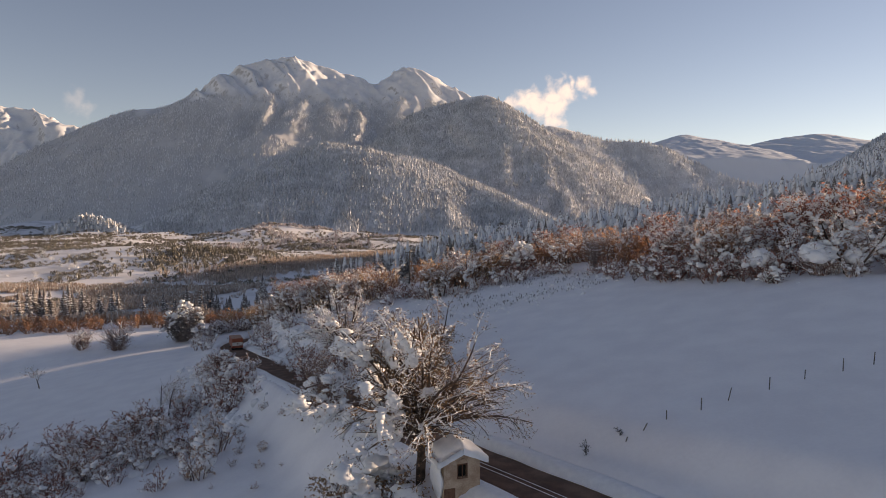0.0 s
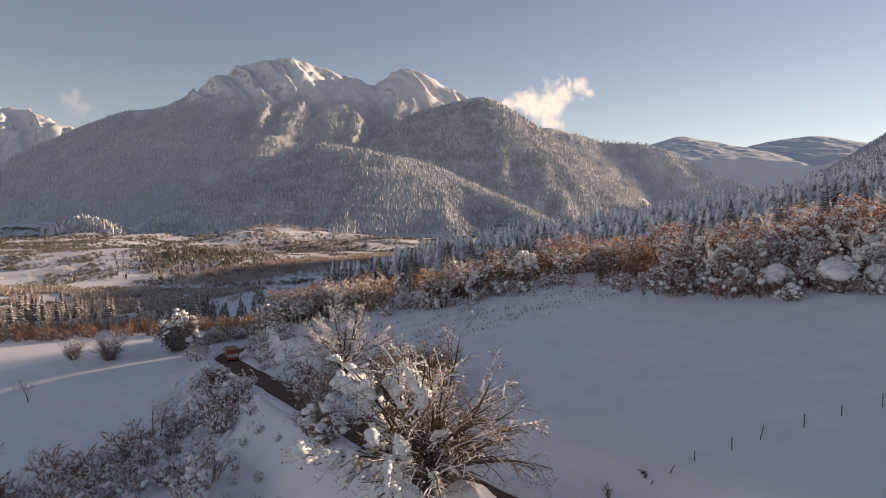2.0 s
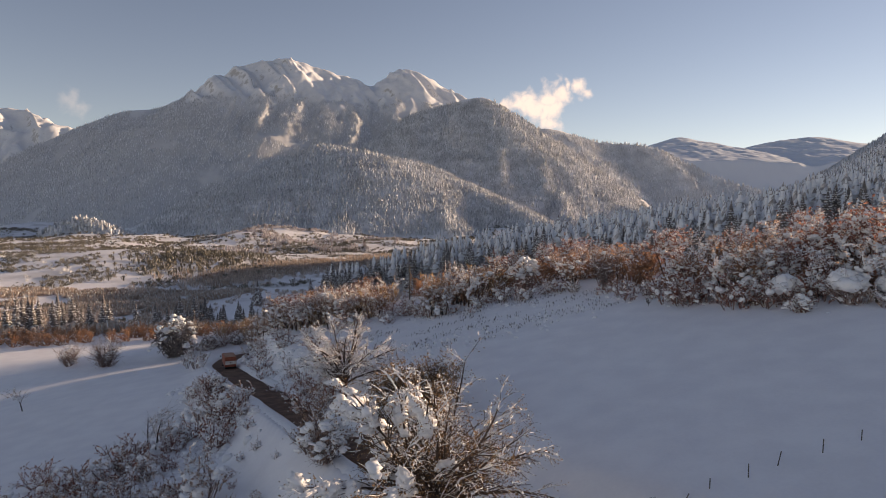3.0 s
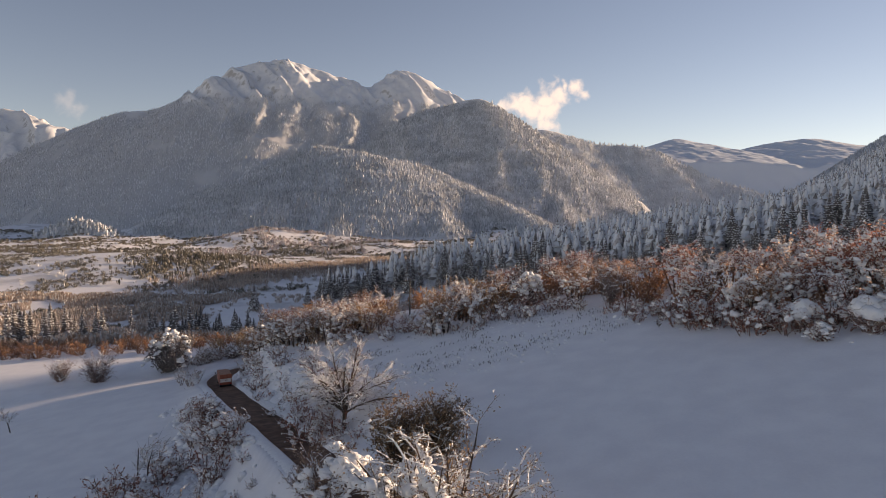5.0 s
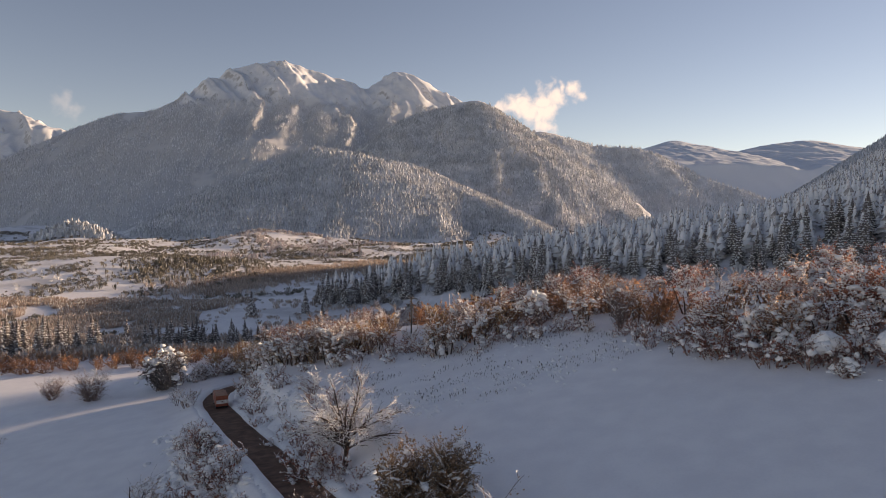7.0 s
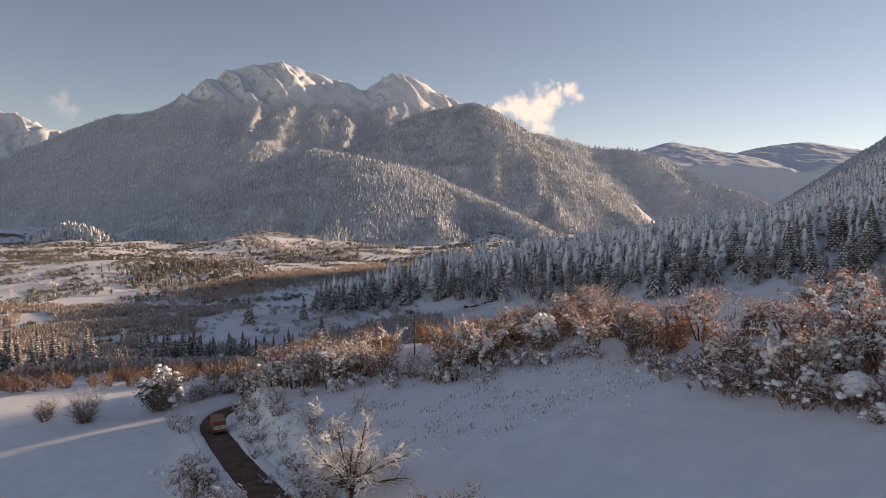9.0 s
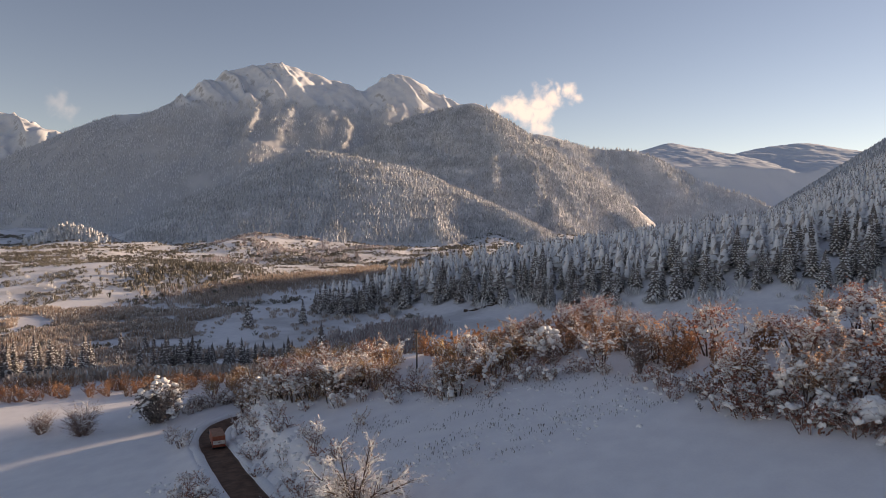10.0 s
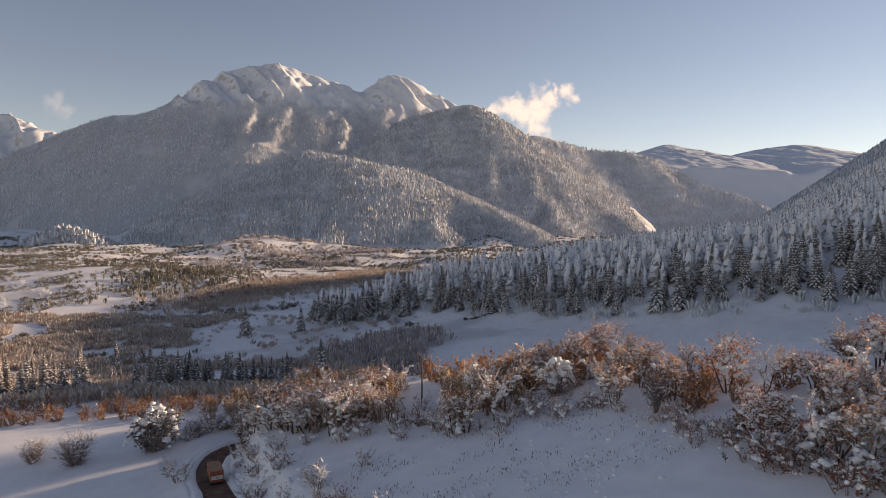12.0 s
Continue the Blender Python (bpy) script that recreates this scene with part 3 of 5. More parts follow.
FIR_SIMPLE = fir_shape()
bulk("hill_wood", FIR_SIMPLE, wood_spots(front_h, -1000, 500, 1750, 2700, 24000, -30, 400, 17), [FROST_FIR, FROST_WOOD], "snow dusted conifer wood on the hill", "forest")
bulk("mountain_wood", FIR_SIMPLE, wood_spots(dark_h, -500, 1000, 2500, 3600, 20000, -30, 700, 19), [FROST_FIR, FROST_WOOD], "dark frosted wood on the mountain side", "forest")
bulk("flank_wood", FIR_SIMPLE, wood_spots(main_h, -3100, 100, 2550, 4250, 52000, -30, 790, 16, 0.30, 9), [PALE_WOOD, FROST_WOOD], "frosted wood on the mountain flanks, paled in colour for haze", "forest")
bulk("mound_wood", crown_shape(), wood_spots(mound_h, -1180, -930, 1820, 1990, 900, -40, 100, 15), FROST_FIR, "white frosted trees on a mound", "forest")
bulk("shoulder_wood", FIR_SIMPLE, wood_spots(behind_h, 600, 1800, 3000, 4050, 8000, -30, 600, 20), [PALE_WOOD, FROST_WOOD], "wood on the mountain shoulder, paled in colour for haze", "forest")


# ---- trees ----
def skeleton(r, height, spread, stems=1, levels=3, kids=4, droop=0.15, upright=0.6, sway=1.0):
    """Limb pieces of a bare tree: (p, q, r0, r1, level)."""
    out, count = [], [0]

    def limb(p, d, length, rad, level):
        count[0] += 1
        mine = count[0]
        steps = 3 if level < levels else 2
        piece = length / steps
        for k in range(steps):
            wob = Vector((r.gauss(0, 1), r.gauss(0, 1), r.gauss(0, 0.7))) * (0.09 + 0.08 * level) * sway
            pull = Vector((0, 0, (0.25 if level < 2 else -droop)))
            d = (d + wob + pull * 0.5).normalized()
            q = p + d * piece
            r1 = rad * (0.80 if k < steps - 1 else 0.55)
            out.append((p, q, rad, r1, level, mine))
            if level < levels and (level or k or stems > 3):
                for _ in range(kids if level else kids + 1):
                    if r.random() < 0.62:
                        side = Vector((r.gauss(0, 1), r.gauss(0, 1), r.gauss(0.15, 0.4))).normalized()
                        e = (d * 0.85 + side * 0.8).normalized()
                        limb(p + (q - p) * r.random(), e, length * r.uniform(0.42, 0.68), r1 * 0.55, level + 1)
            p, rad = q, r1

    for s in range(stems):
        a = 2 * math.pi * (s + r.random() * 0.6) / stems
        lean = 0.12 if stems == 1 else spread * r.uniform(0.35, 0.9)
        base = Vector((0.25 * math.cos(a), 0.25 * math.sin(a), -0.3)) * (0 if stems == 1 else 1) + Vector((0, 0, -0.3))
        limb(base, Vector((lean * math.cos(a), lean * math.sin(a), upright + 0.4)).normalized(), height * r.uniform(0.62, 0.8), height * 0.018 * (1.3 if stems == 1 else 1.0), 0)
    return out


def vase_bones(r, height, reach, limbs, fork, side=2.4, droop=0.85, flare=34.0, stout=0.0085):
    """Limbs that part low on a short trunk and arch outwards, with side branches and twigs: (p, q, r0, r1, level, limb)."""
    out, count = [], [0]

    def run(p, d, length, rad, level, bend, steps, tip):
        count[0] += 1
        mine, pieces = count[0], []
        for k in range(steps):
            d = (d + bend / steps + Vector((r.gauss(0, 1), r.gauss(0, 1), r.gauss(0, 1))) * (0.08 if level == 1 else 0.10)).normalized()
            q = p + d * (length / steps)
            r1 = rad + (tip - rad) * (0.5 if k < steps - 1 else 0.8) / (steps - k)
            out.append((p, q, rad, r1, level, mine))
            pieces.append((p, q, d, r1))
            p, rad = q, r1
        return pieces

    run(Vector((0, 0, -0.5)), Vector((0, 0, 1)), fork + 0.5, height * 0.026, 0, Vector((0.05, 0, 0)), 3, height * 0.02)
    for n in range(limbs):
        a = 2.4 * n + r.uniform(-0.35, 0.35)
        u = ((n + 0.5) / limbs) ** 0.75
        away = Vector((math.cos(a), math.sin(a), 0))
        length = (height - fork) * (1 - u) + 1.12 * reach * u
        t0 = math.radians(8 + flare * u)
        d = away * math.sin(t0) + Vector((0, 0, math.cos(t0)))
        bend = away * 0.55 * u + Vector((0, 0, -1.15 * u * droop if u > 0.45 else 0.25))
        for j, (p, q, d1, r1) in enumerate(run(Vector((0, 0, fork * r.uniform(0.55, 1.0))), d, length * r.uniform(0.82, 1.0), height * stout, 1, bend, 7, 0.02)):
            if j < 1:
                continue
            for _ in range(int(side) + (r.random() < side % 1)):
                spin = Vector((r.gauss(0, 1), r.gauss(0, 1), r.gauss(0.15, 0.6))).normalized()
                e = (d1 * 0.8 + spin * 0.75).normalized()
                long = length * r.uniform(0.2, 0.36) * (1.15 - 0.1 * j)
                for k, (p2, q2, d2, r2) in enumerate(run(p + (q - p) * r.random(), e, long, r1 * 0.5, 2, Vector((0, 0, -0.35 * droop)) + away * 0.25, 3, 0.012)):
                    for _ in range(2 if k else 1):
                        f = (d2 * 0.9 + Vector((r.gauss(0, 0.7), r.gauss(0, 0.7), r.gauss(0, 0.55)))).normalized()
                        run(p2 + (q2 - p2) * r.random(), f, long * r.uniform(0.25, 0.5), 0.014, 3, Vector((0, 0, -0.3)), 2, 0.007)
    return out


def tree_meshes(seed, height, spread, stems, levels, kids, leaves, leaf_size, leaf_mat, snow, snow_size, droop=0.15, bark=None, hang=0.0, fine=4, flecks=300, fleck=0.13, pillows=(0, 0.2, 0.5), sway=1.0, windward=0.0, bones=None, cover=0.5):
    """The three parts of a leafy or bare tree, as objects under an Empty."""
    r = random.Random(seed)
    bones = bones(r) if bones else skeleton(r, height, spread, stems, levels=levels, kids=kids, droop=droop, sway=sway)
    top = max(b[1].z for b in bones)
    f = height / top
    bones = [(p * f, q * f, a, b, l, i) for p, q, a, b, l, i in bones]
    wood, fol, load = Geo(), Geo(), Geo()
    for p, q, a, b, l, _ in bones:
        wood.tube(p, q, max(a, 0.012), max(b, 0.008), 6 if l == 0 else 3 if levels == 2 else 4 if l == 1 else 3)
    outer = [b for b in bones if b[4] >= levels - 1]
    for _ in range(leaves):
        p, q, a, b, l, _ = r.choice(outer)
        c = p + (q - p) * r.random() + Vector((r.gauss(0, 0.12), r.gauss(0, 0.12), r.gauss(-hang, 0.12 + hang * 0.5))) * (height / 10)
        if c.z > 0.1:
            fol.leaf(c, leaf_size * r.uniform(0.6, 1.3), r)
    limbs = {}
    for b in bones:
        if b[4] >= 1:
            limbs.setdefault(b[5], []).append(b)
    order = list(limbs.values())
    r.shuffle(order)
    made = 0
    for limb in order:
        p0 = limb[0][0]
        n = noise.noise(p0 * (3.0 / height) + Vector((seed * 1.7, 0, seed * 0.3)))
        if made > snow or r.random() > cover + 1.2 * n or p0.z < 0.2:
            continue
        base = snow_size * r.uniform(0.5, 1.0) * (1 + 1.6 * max(n, 0.0)) * (1.0 if limb[0][4] == 1 else 0.75 if limb[0][4] == 2 else 0.4)
        heavy = limb[0][4] < 3 and p0.z < 0.68 * height and p0.x < -0.03 * height and r.random() < windward
        base = r.uniform(0.016, 0.032) * height if heavy else base
        for k, (p, q, a, b, l, _) in enumerate(limb):
            if abs((q - p).normalized().z) > 0.93:
                continue
            w0, w1 = base * r.uniform(0.6, 1.15), base * (r.uniform(0.6, 1.15) if k < len(limb) - 1 else 0.35)
            load.tube(p + Vector((0, 0, a * 0.5 + w0 * 0.35)), q + Vector((0, 0, b * 0.5 + w1 * 0.2)), w0, w1, fine)
            made += 1
            if heavy:
                load.ball(p + Vector((0, 0, w0 * 0.3)), w0 * 1.25, w0 * 1.25, w0 * 0.95, made, 5, 8, 0.5)
            if l < 3 and r.random() < 0.22:
                m = p + (q - p) * r.random() + Vector((0, 0, base * 0.4))
                load.ball(m, base * r.uniform(1.2, 2.0), base * r.uniform(1.2, 2.0), base * r.uniform(0.8, 1.3), made, 4, 6, 0.6)
    twigs = [b for b in bones if b[4] >= levels - 1 and b[1].z > 0.3]
    for _ in range(flecks):
        p, q, a, b, l, _ = r.choice(twigs)
        m = p + (q - p) * r.random()
        if r.random() < 0.42 + 2.0 * noise.noise(m * (4.5 / height) + Vector((seed * 1.7, 0, seed * 0.3))):
            load.leaf(m + Vector((r.gauss(0, 0.05), r.gauss(0, 0.05), 0.04)), fleck * r.uniform(0.6, 1.5), r)
    # pillows of snow slumped along the branches, most of them on the windward side
    ends = [b for b in bones if b[4] >= 1 and 0.25 * height < b[1].z < 0.86 * height and abs((b[1] - b[0]).normalized().z) < 0.85]
    for k in range(pillows[0]):
        pick = max((r.choice(ends) for _ in range(3)), key=lambda b: -b[1].x * windward + r.random())
        p, q = pick[0], pick[1]
        w, way = r.uniform(pillows[1], pillows[2]), (q - p).normalized()
        for t in range(r.randint(3, 5) if height > 9 else 2):
            c = p + (q - p) * 0.4 + way * w * (t - 1) * 0.75 + Vector((r.gauss(0, 0.12) * w, r.gauss(0, 0.12) * w, 0.1 * w - 0.12 * w * t * t))
            g = w * r.uniform(0.75, 1.0) * (1 - 0.12 * t)
            load.ball(c, g, g * r.uniform(0.75, 1.0), g * r.uniform(0.55, 0.75), seed + k * 5 + t, *((5, 8) if height > 9 else (4, 6)), 0.5)
    return wood, fol, load, leaf_mat, bark or TWIG


def plant(name, label, category, parts, x, y, turn=0.0, size=1.0, group="", sink=0.0):
    wood, fol, load, leaf_mat, bark = parts
    ob = tagged(empty(name, x, y, gz(x, y) - sink, turn, size), label, category, group)
    wood.done("trunk", bark, ob)
    if fol.f:
        tagged(fol.done("crown", leaf_mat, ob), kind="stuff")
    if load.f:
        tagged(load.done("snow_load", SNOW_LOAD, ob, "clinging white snow", shade=True), kind="stuff")
    return ob


def fir_parts(seed, height, whorls=13, per=8, spread=0.2, snow=0.8):
    r = random.Random(seed)
    trunk, green, load = Geo(), Geo(), Geo()
    trunk.tube((0, 0, -0.5), (0, 0, height), height * 0.017, 0.03, 6)
    for t in range(4):
        f = t / 4
        green.tube((0, 0, height * (0.06 + 0.23 * t)), (0, 0, height * (0.40 + 0.2 * t)), height * spread * 0.62 * (1 - f) + 0.2, 0.03, 7)
    for w in range(whorls):
        f = w / (whorls - 1)
        z = height * (0.07 + 0.90 * f)
        reach = height * spread * (1 - f) ** 0.8 + 0.25
        for j in range(per if f < 0.8 else per - 3):
            a = 2 * math.pi * (j + 0.5 * (w % 2) + r.uniform(-0.25, 0.25)) / per
            l = reach * r.uniform(0.7, 1.15)
            d = Vector((math.cos(a), math.sin(a), 0))
            s = Vector((-math.sin(a), math.cos(a), 0))
            drop = l * r.uniform(0.25, 0.5)
            root, tip = Vector((0, 0, z)), d * l + Vector((0, 0, z - drop))
            mid = d * l * 0.6 + Vector((0, 0, z - drop * 0.35))
            wide = l * 0.30 + 0.1
            k = len(green.v)
            green.v += [tuple(root), tuple(mid + s * wide), tuple(tip), tuple(mid - s * wide), tuple(mid + Vector((0, 0, -0.35 - 0.1 * l)))]
            green.f += [(k, k + 1, k + 2, k + 3), (k, k + 4, k + 1), (k + 1, k + 4, k + 2), (k + 2, k + 4, k + 3), (k + 3, k + 4, k)]
            if r.random() < snow:
                up, g = Vector((0, 0, 0.05 + 0.03 * l)), r.uniform(0.4, 0.8)
                k = len(load.v)
                load.v += [tuple(root + d * l * 0.12 + up), tuple(mid + s * wide * g + up * 0.4), tuple(tip * 0.96 + root * 0.04 + up * 0.6), tuple(mid - s * wide * g + up * 0.4), tuple(mid + up * 2.6)]
                load.f += [(k, k + 1, k + 4), (k + 1, k + 2, k + 4), (k + 2, k + 3, k + 4), (k + 3, k, k + 4), (k, k + 3, k + 2, k + 1)]
    return trunk, green, load, NEEDLE, BARK


def copies(thing, spots, sizes, r, sink=0.0):
    for (x, y), k in zip(spots, sizes):
        ob = copy_thing(thing, pose(x, y, gz(x, y) - sink, 0, 0, r.uniform(0, 360)))
        ob.scale = (k * r.uniform(0.9, 1.1), k * r.uniform(0.9, 1.1), k * r.uniform(0.88, 1.12))


R = random.Random(77)


def scatter(n, x0, x1, y0, y1, gap, ok=None):
    out = []
    for _ in range(n * 30):
        if len(out) >= n:
            break
        x, y = R.uniform(x0, x1), R.uniform(y0, y1)
        if (ok is None or ok(x, y)) and all((x - a) ** 2 + (y - b) ** 2 > gap * gap for a, b in out):
            out.append((x, y))
    return out


def off_road(x, y, least=4.2):
    return float(road_near(np.array([x]), np.array([y]))[0][0]) > least


# -- the large snow-laden tree beside the wayside hut
plant("snowy_tree", "large many-stemmed bare tree loaded with snow beside the road", "tree",
      tree_meshes(4, 13.9, 1.15, 12, 3, 3, 9000, 0.075, LEAF_DARK, 2600, 0.06, bark=BARK, fine=5, flecks=4500, fleck=0.08, pillows=(26, 0.25, 0.5), windward=0.85, cover=0.5,
                  bones=lambda r: vase_bones(r, 13.9, 8.4, 30, 3.4, 2.9)), -1.6, 43.6, 0)
# -- the open branched tree on the bank above the road
plant("bare_tree", "wide bare tree with snow lined branches on the bank", "tree",
      tree_meshes(9, 12.4, 1.7, 7, 3, 3, 1600, 0.09, LEAF_DULL, 6500, 0.075, bark=BARK, flecks=9000, fleck=0.085, pillows=(6, 0.15, 0.3), cover=0.75,
                  bones=lambda r: vase_bones(r, 12.4, 7.0, 15, 3.0, 4.3, 0.75, 46.0, 0.0125)), -13.9, 89.8, 10)

# -- oaks with rust brown leaves along the crest
FIELD_EDGE = ((-60, 172), (-44, 158), (-28, 143), (-10, 140), (0, 129), (10, 133), (20, 135), (27, 126), (32, 116), (34, 106), (38, 96), (44, 85), (50, 79), (62, 76), (120, 70))


def edge_y(x):
    return float(np.interp(x, [p[0] for p in FIELD_EDGE], [p[1] for p in FIELD_EDGE]))


def open_spot(x, y):
    """Clear of the pole and of the single trees at the field edge."""
    if -13.5 < x < -3.0 and y < 166:
        return False
    return all(abs(x - a - (y - b) * a / b) > w or y > b + 4 for a, b, w in ((16.8, 138, 4.5), (24.4, 126.5, 4.0), (29.8, 123, 3.0), (36.0, 98.0, 4.0)))


CREST = "oaks on the crest"
oaks = [plant("oak_tree", lab, "tree", tree_meshes(sd, 8.4, 0.55, st, 2, 3, lv * 3 // 2, 0.165, mat, sn // 3, 0.08, droop=0.1, bark=BARK, fine=3, flecks=sn * 7, fleck=0.17, pillows=(sn // 4, 0.2, 0.55)), x, y, group=CREST)
        for lab, sd, st, lv, mat, sn, x, y in (
            ("young oak holding rust brown leaves and snow", 21, 3, 900, LEAF_RUST, 120, 24.5, 127.5),
            ("young oak with pale orange leaves dusted with snow", 22, 3, 900, LEAF, 90, 11.0, 145),
            ("grey brown tree with snow on its twigs", 23, 3, 700, LEAF_DULL, 170, -20.0, 148),
            ("leafy wine brown oak bent by clinging snow", 24, 3, 850, LEAF_WINE, 190, 36.5, 105),
            ("slim grey tree furred with snow", 25, 2, 520, LEAF_DULL, 150, 5.0, 134))]
for k, proto in enumerate(oaks):
    beyond = (0.5, 27) if k != 4 else (0.5, 14)
    spots = scatter(30 if k < 4 else 22, -46, 112, 76, 200, 5.4,
                    lambda x, y: beyond[0] < y - edge_y(x) < (beyond[1] if x < 30 else beyond[1] + 30) and off_road(x, y, 5.5) and open_spot(x, y))
    copies(proto, spots, [R.uniform(0.6, 1.2) for _ in spots], R)

for proto in oaks:
    spots = scatter(7, -52, -15, 140, 192, 4.8, lambda x, y: 0.5 < y - edge_y(x) < 24 and off_road(x, y, 5.0))
    copies(proto, spots, [R.uniform(0.65, 1.1) for _ in spots], R)

# -- taller oaks on the rise to the east
for proto, n in ((oaks[0], 9), (oaks[2], 6), (oaks[3], 9)):
    spots = scatter(n, 52, 100, 84, 135, 4.6, lambda x, y: x + 7 > 0.7 * (y - 23.4) and y - edge_y(x) > 6)
    copies(proto, spots, [R.uniform(1.15, 1.5) for _ in spots], R)

# -- shrubs
SHRUBS = "shrubs on the banks"
shrubs = [plant("shrub", lab, "shrub", tree_meshes(sd, hh, 0.9, st, 2, 1, lv * 3, 0.082, mat, sn // 3, 0.055, droop=0.3, fine=3, flecks=sn * 5, fleck=0.11, pillows=(7, 0.16, 0.44)), x, y, group=SHRUBS)
          for lab, sd, hh, st, lv, mat, sn, x, y in (
              ("grey twiggy shrub half buried in snow", 31, 2.8, 7, 300, LEAF_DULL, 130, -36, 79),
              ("reddish brown shrub with snow on its leaves", 32, 3.0, 6, 420, LEAF_WINE, 70, -38.5, 70.5),
              ("low shrub weighed down by snow", 33, 2.2, 6, 220, LEAF_WINE, 120, -30, 92))]


def line_spots(points, width, n, gap=1.6):
    c = catmull(points, 8)
    out = []
    for _ in range(n * 20):
        if len(out) >= n:
            break
        p = c[R.randrange(len(c))]
        x, y = p[0] + R.gauss(0, width), p[1] + R.gauss(0, width)
        if off_road(x, y, 3.9) and all((x - a) ** 2 + (y - b) ** 2 > gap * gap for a, b in out):
            out.append((x, y))
    return out


BANKS = (
    ([(-56, 61), (-47, 66), (-42, 73), (-38, 81), (-38, 88)], 3.6, 63, 0.5, 1.3),
    ([(-44, 60), (-37, 63), (-31, 67), (-27, 72)], 2.6, 27, 0.4, 1.1),
    ([(-29, 88), (-34, 98), (-39, 108), (-47, 124)], 2.2, 24, 0.5, 1.2),
    ([(-26, 56), (-22, 60), (-19, 65)], 3.5, 12, 0.2, 0.5),
    ([(-21, 104), (-29, 120), (-37, 135), (-44, 150), (-46, 165)], 2.8, 21, 0.5, 1.25),
    ([(-15, 84), (-18, 92), (-21, 100)], 1.6, 15, 0.5, 1.1),
    ([(-60, 184), (-66, 178), (-73, 174)], 2.2, 12, 0.7, 1.4),
    ([(-46, 186), (-40, 176), (-30, 160), (-18, 146), (-6, 138), (6, 128)], 3.2, 48, 0.55, 1.5),
    ([(10, 130), (22, 130), (31, 118), (34, 104), (40, 92), (47, 82), (58, 77)], 1.8, 36, 0.6, 1.4),
)
# the thicket between the meadow and the road: kind of shrub, place, height
THICKET = ((1, -48.2, 69.1, 3.9), (1, -38.7, 65.7, 2.8), (1, -39.5, 62.4, 2.4), (1, -42.0, 74.4, 3.5), (1, -50.2, 82.1, 2.5), (1, -45.5, 69.1, 1.8), (0, -38.8, 72.9, 2.5), (0, -40.5, 79.4, 3.8),
           (0, -40.1, 82.2, 3.2), (0, -40.8, 86.6, 3.5), (0, -34.7, 76.5, 3.3), (0, -38.4, 92.7, 4.0), (0, -28.6, 68.0, 3.2), (0, -23.6, 59.8, 3.9), (0, -24.9, 67.5, 4.9), (1, -26.9, 58.5, 2.1))
ROADSIDE = ((2, -34.7, 66.2, 1.4), (2, -47.6, 73.4, 1.6), (1, -29.6, 85.5, 4.0), (2, -35.3, 101.0, 3.9), (0, -38.4, 103.4, 4.0), (2, -38.6, 110.8, 3.3), (0, -30.1, 96.9, 4.1), (2, -24.9, 83.4, 1.8),
            (2, -23.6, 75.8, 1.3), (2, -21.7, 75.4, 1.3), (0, -55.2, 145.9, 4.4), (1, -65.9, 93.7, 2.4), (1, -19.8, 90.5, 3.6), (1, -17.6, 88.0, 3.0), (1, -16.4, 85.8, 2.4), (1, -22.5, 97.0, 3.2), (2, -27.5, 108.0, 3.0), (2, -33.0, 121.0, 3.2), (1, -36.5, 130.5, 3.4), (1, -14.8, 72.0, 3.0))
FIELD_SHRUBS = ((0, -35.5, 143.1, 3.5), (2, -30.0, 143.0, 2.5), (0, -22.9, 140.1, 4.5), (2, -18.7, 140.8, 3.5), (1, -12.3, 143.5, 3.0), (0, -2.6, 130.8, 5.0), (2, 1.4, 131.3, 3.0), (0, 6.4, 130.2, 3.8),
                (1, 8.8, 133.7, 2.6), (2, 15.3, 135.4, 2.0), (1, 33.6, 101.0, 5.5), (1, 36.5, 99.0, 6.2), (2, 35.1, 111.3, 3.0), (1, 34.5, 97.0, 4.0), (1, 38.4, 89.5, 5.0), (1, 41.7, 85.9, 4.6),
                (2, -38.5, 139.7, 2.5), (2, -35.2, 129.4, 2.2), (0, -17.1, 126.0, 3.0))
for spots in (THICKET, ROADSIDE, FIELD_SHRUBS):
    for kind, x, y, tall in spots:
        copies(shrubs[kind], [(x, y)], [tall / (2.8, 3.0, 2.2)[kind]], R)
for line, width, n, lo, hi in BANKS:
    for k, proto in enumerate(shrubs):
        spots = line_spots(line, width, n // 3 + 1)
        copies(proto, spots, [R.uniform(lo, hi) for _ in spots], R)

# -- the rusty coppice below the meadow
COPPICE = "coppice below the meadow"
coppice = plant("coppice_bush", "dense rust brown coppice bush with little snow", "shrub", tree_meshes(36, 5.0, 0.7, 5, 2, 1, 480, 0.23, LEAF_RUST, 16, 0.07, flecks=120), -96, 206, group=COPPICE)
spots = scatter(112, -172, -58, 196, 222, 2.6)
copies(coppice, spots, [R.uniform(0.7, 1.15) for _ in spots], R, 0.3)
spots = scatter(62, -46, 112, 76, 200, 3.4, lambda x, y: 7 < y - edge_y(x) < (20 if x < 30 else 34) and off_road(x, y, 5.5) and open_spot(x, y))
copies(coppice, spots, [R.uniform(0.7, 1.2) for _ in spots], R, 0.3)
spots = scatter(62, -8, 80, 120, 215, 3.0, lambda x, y: 12 < y - edge_y(x) < 44 and open_spot(x, y))
copies(coppice, spots, [R.uniform(0.8, 1.4) for _ in spots], R, 0.3)
golden = plant("coppice_bush", "golden brown coppice bush dusted with snow", "shrub", tree_meshes(37, 5.6, 0.7, 6, 2, 1, 640, 0.17, LEAF_GOLD, 40, 0.07, flecks=420, fleck=0.14, pillows=(5, 0.2, 0.4)), -20, 158, group=COPPICE)
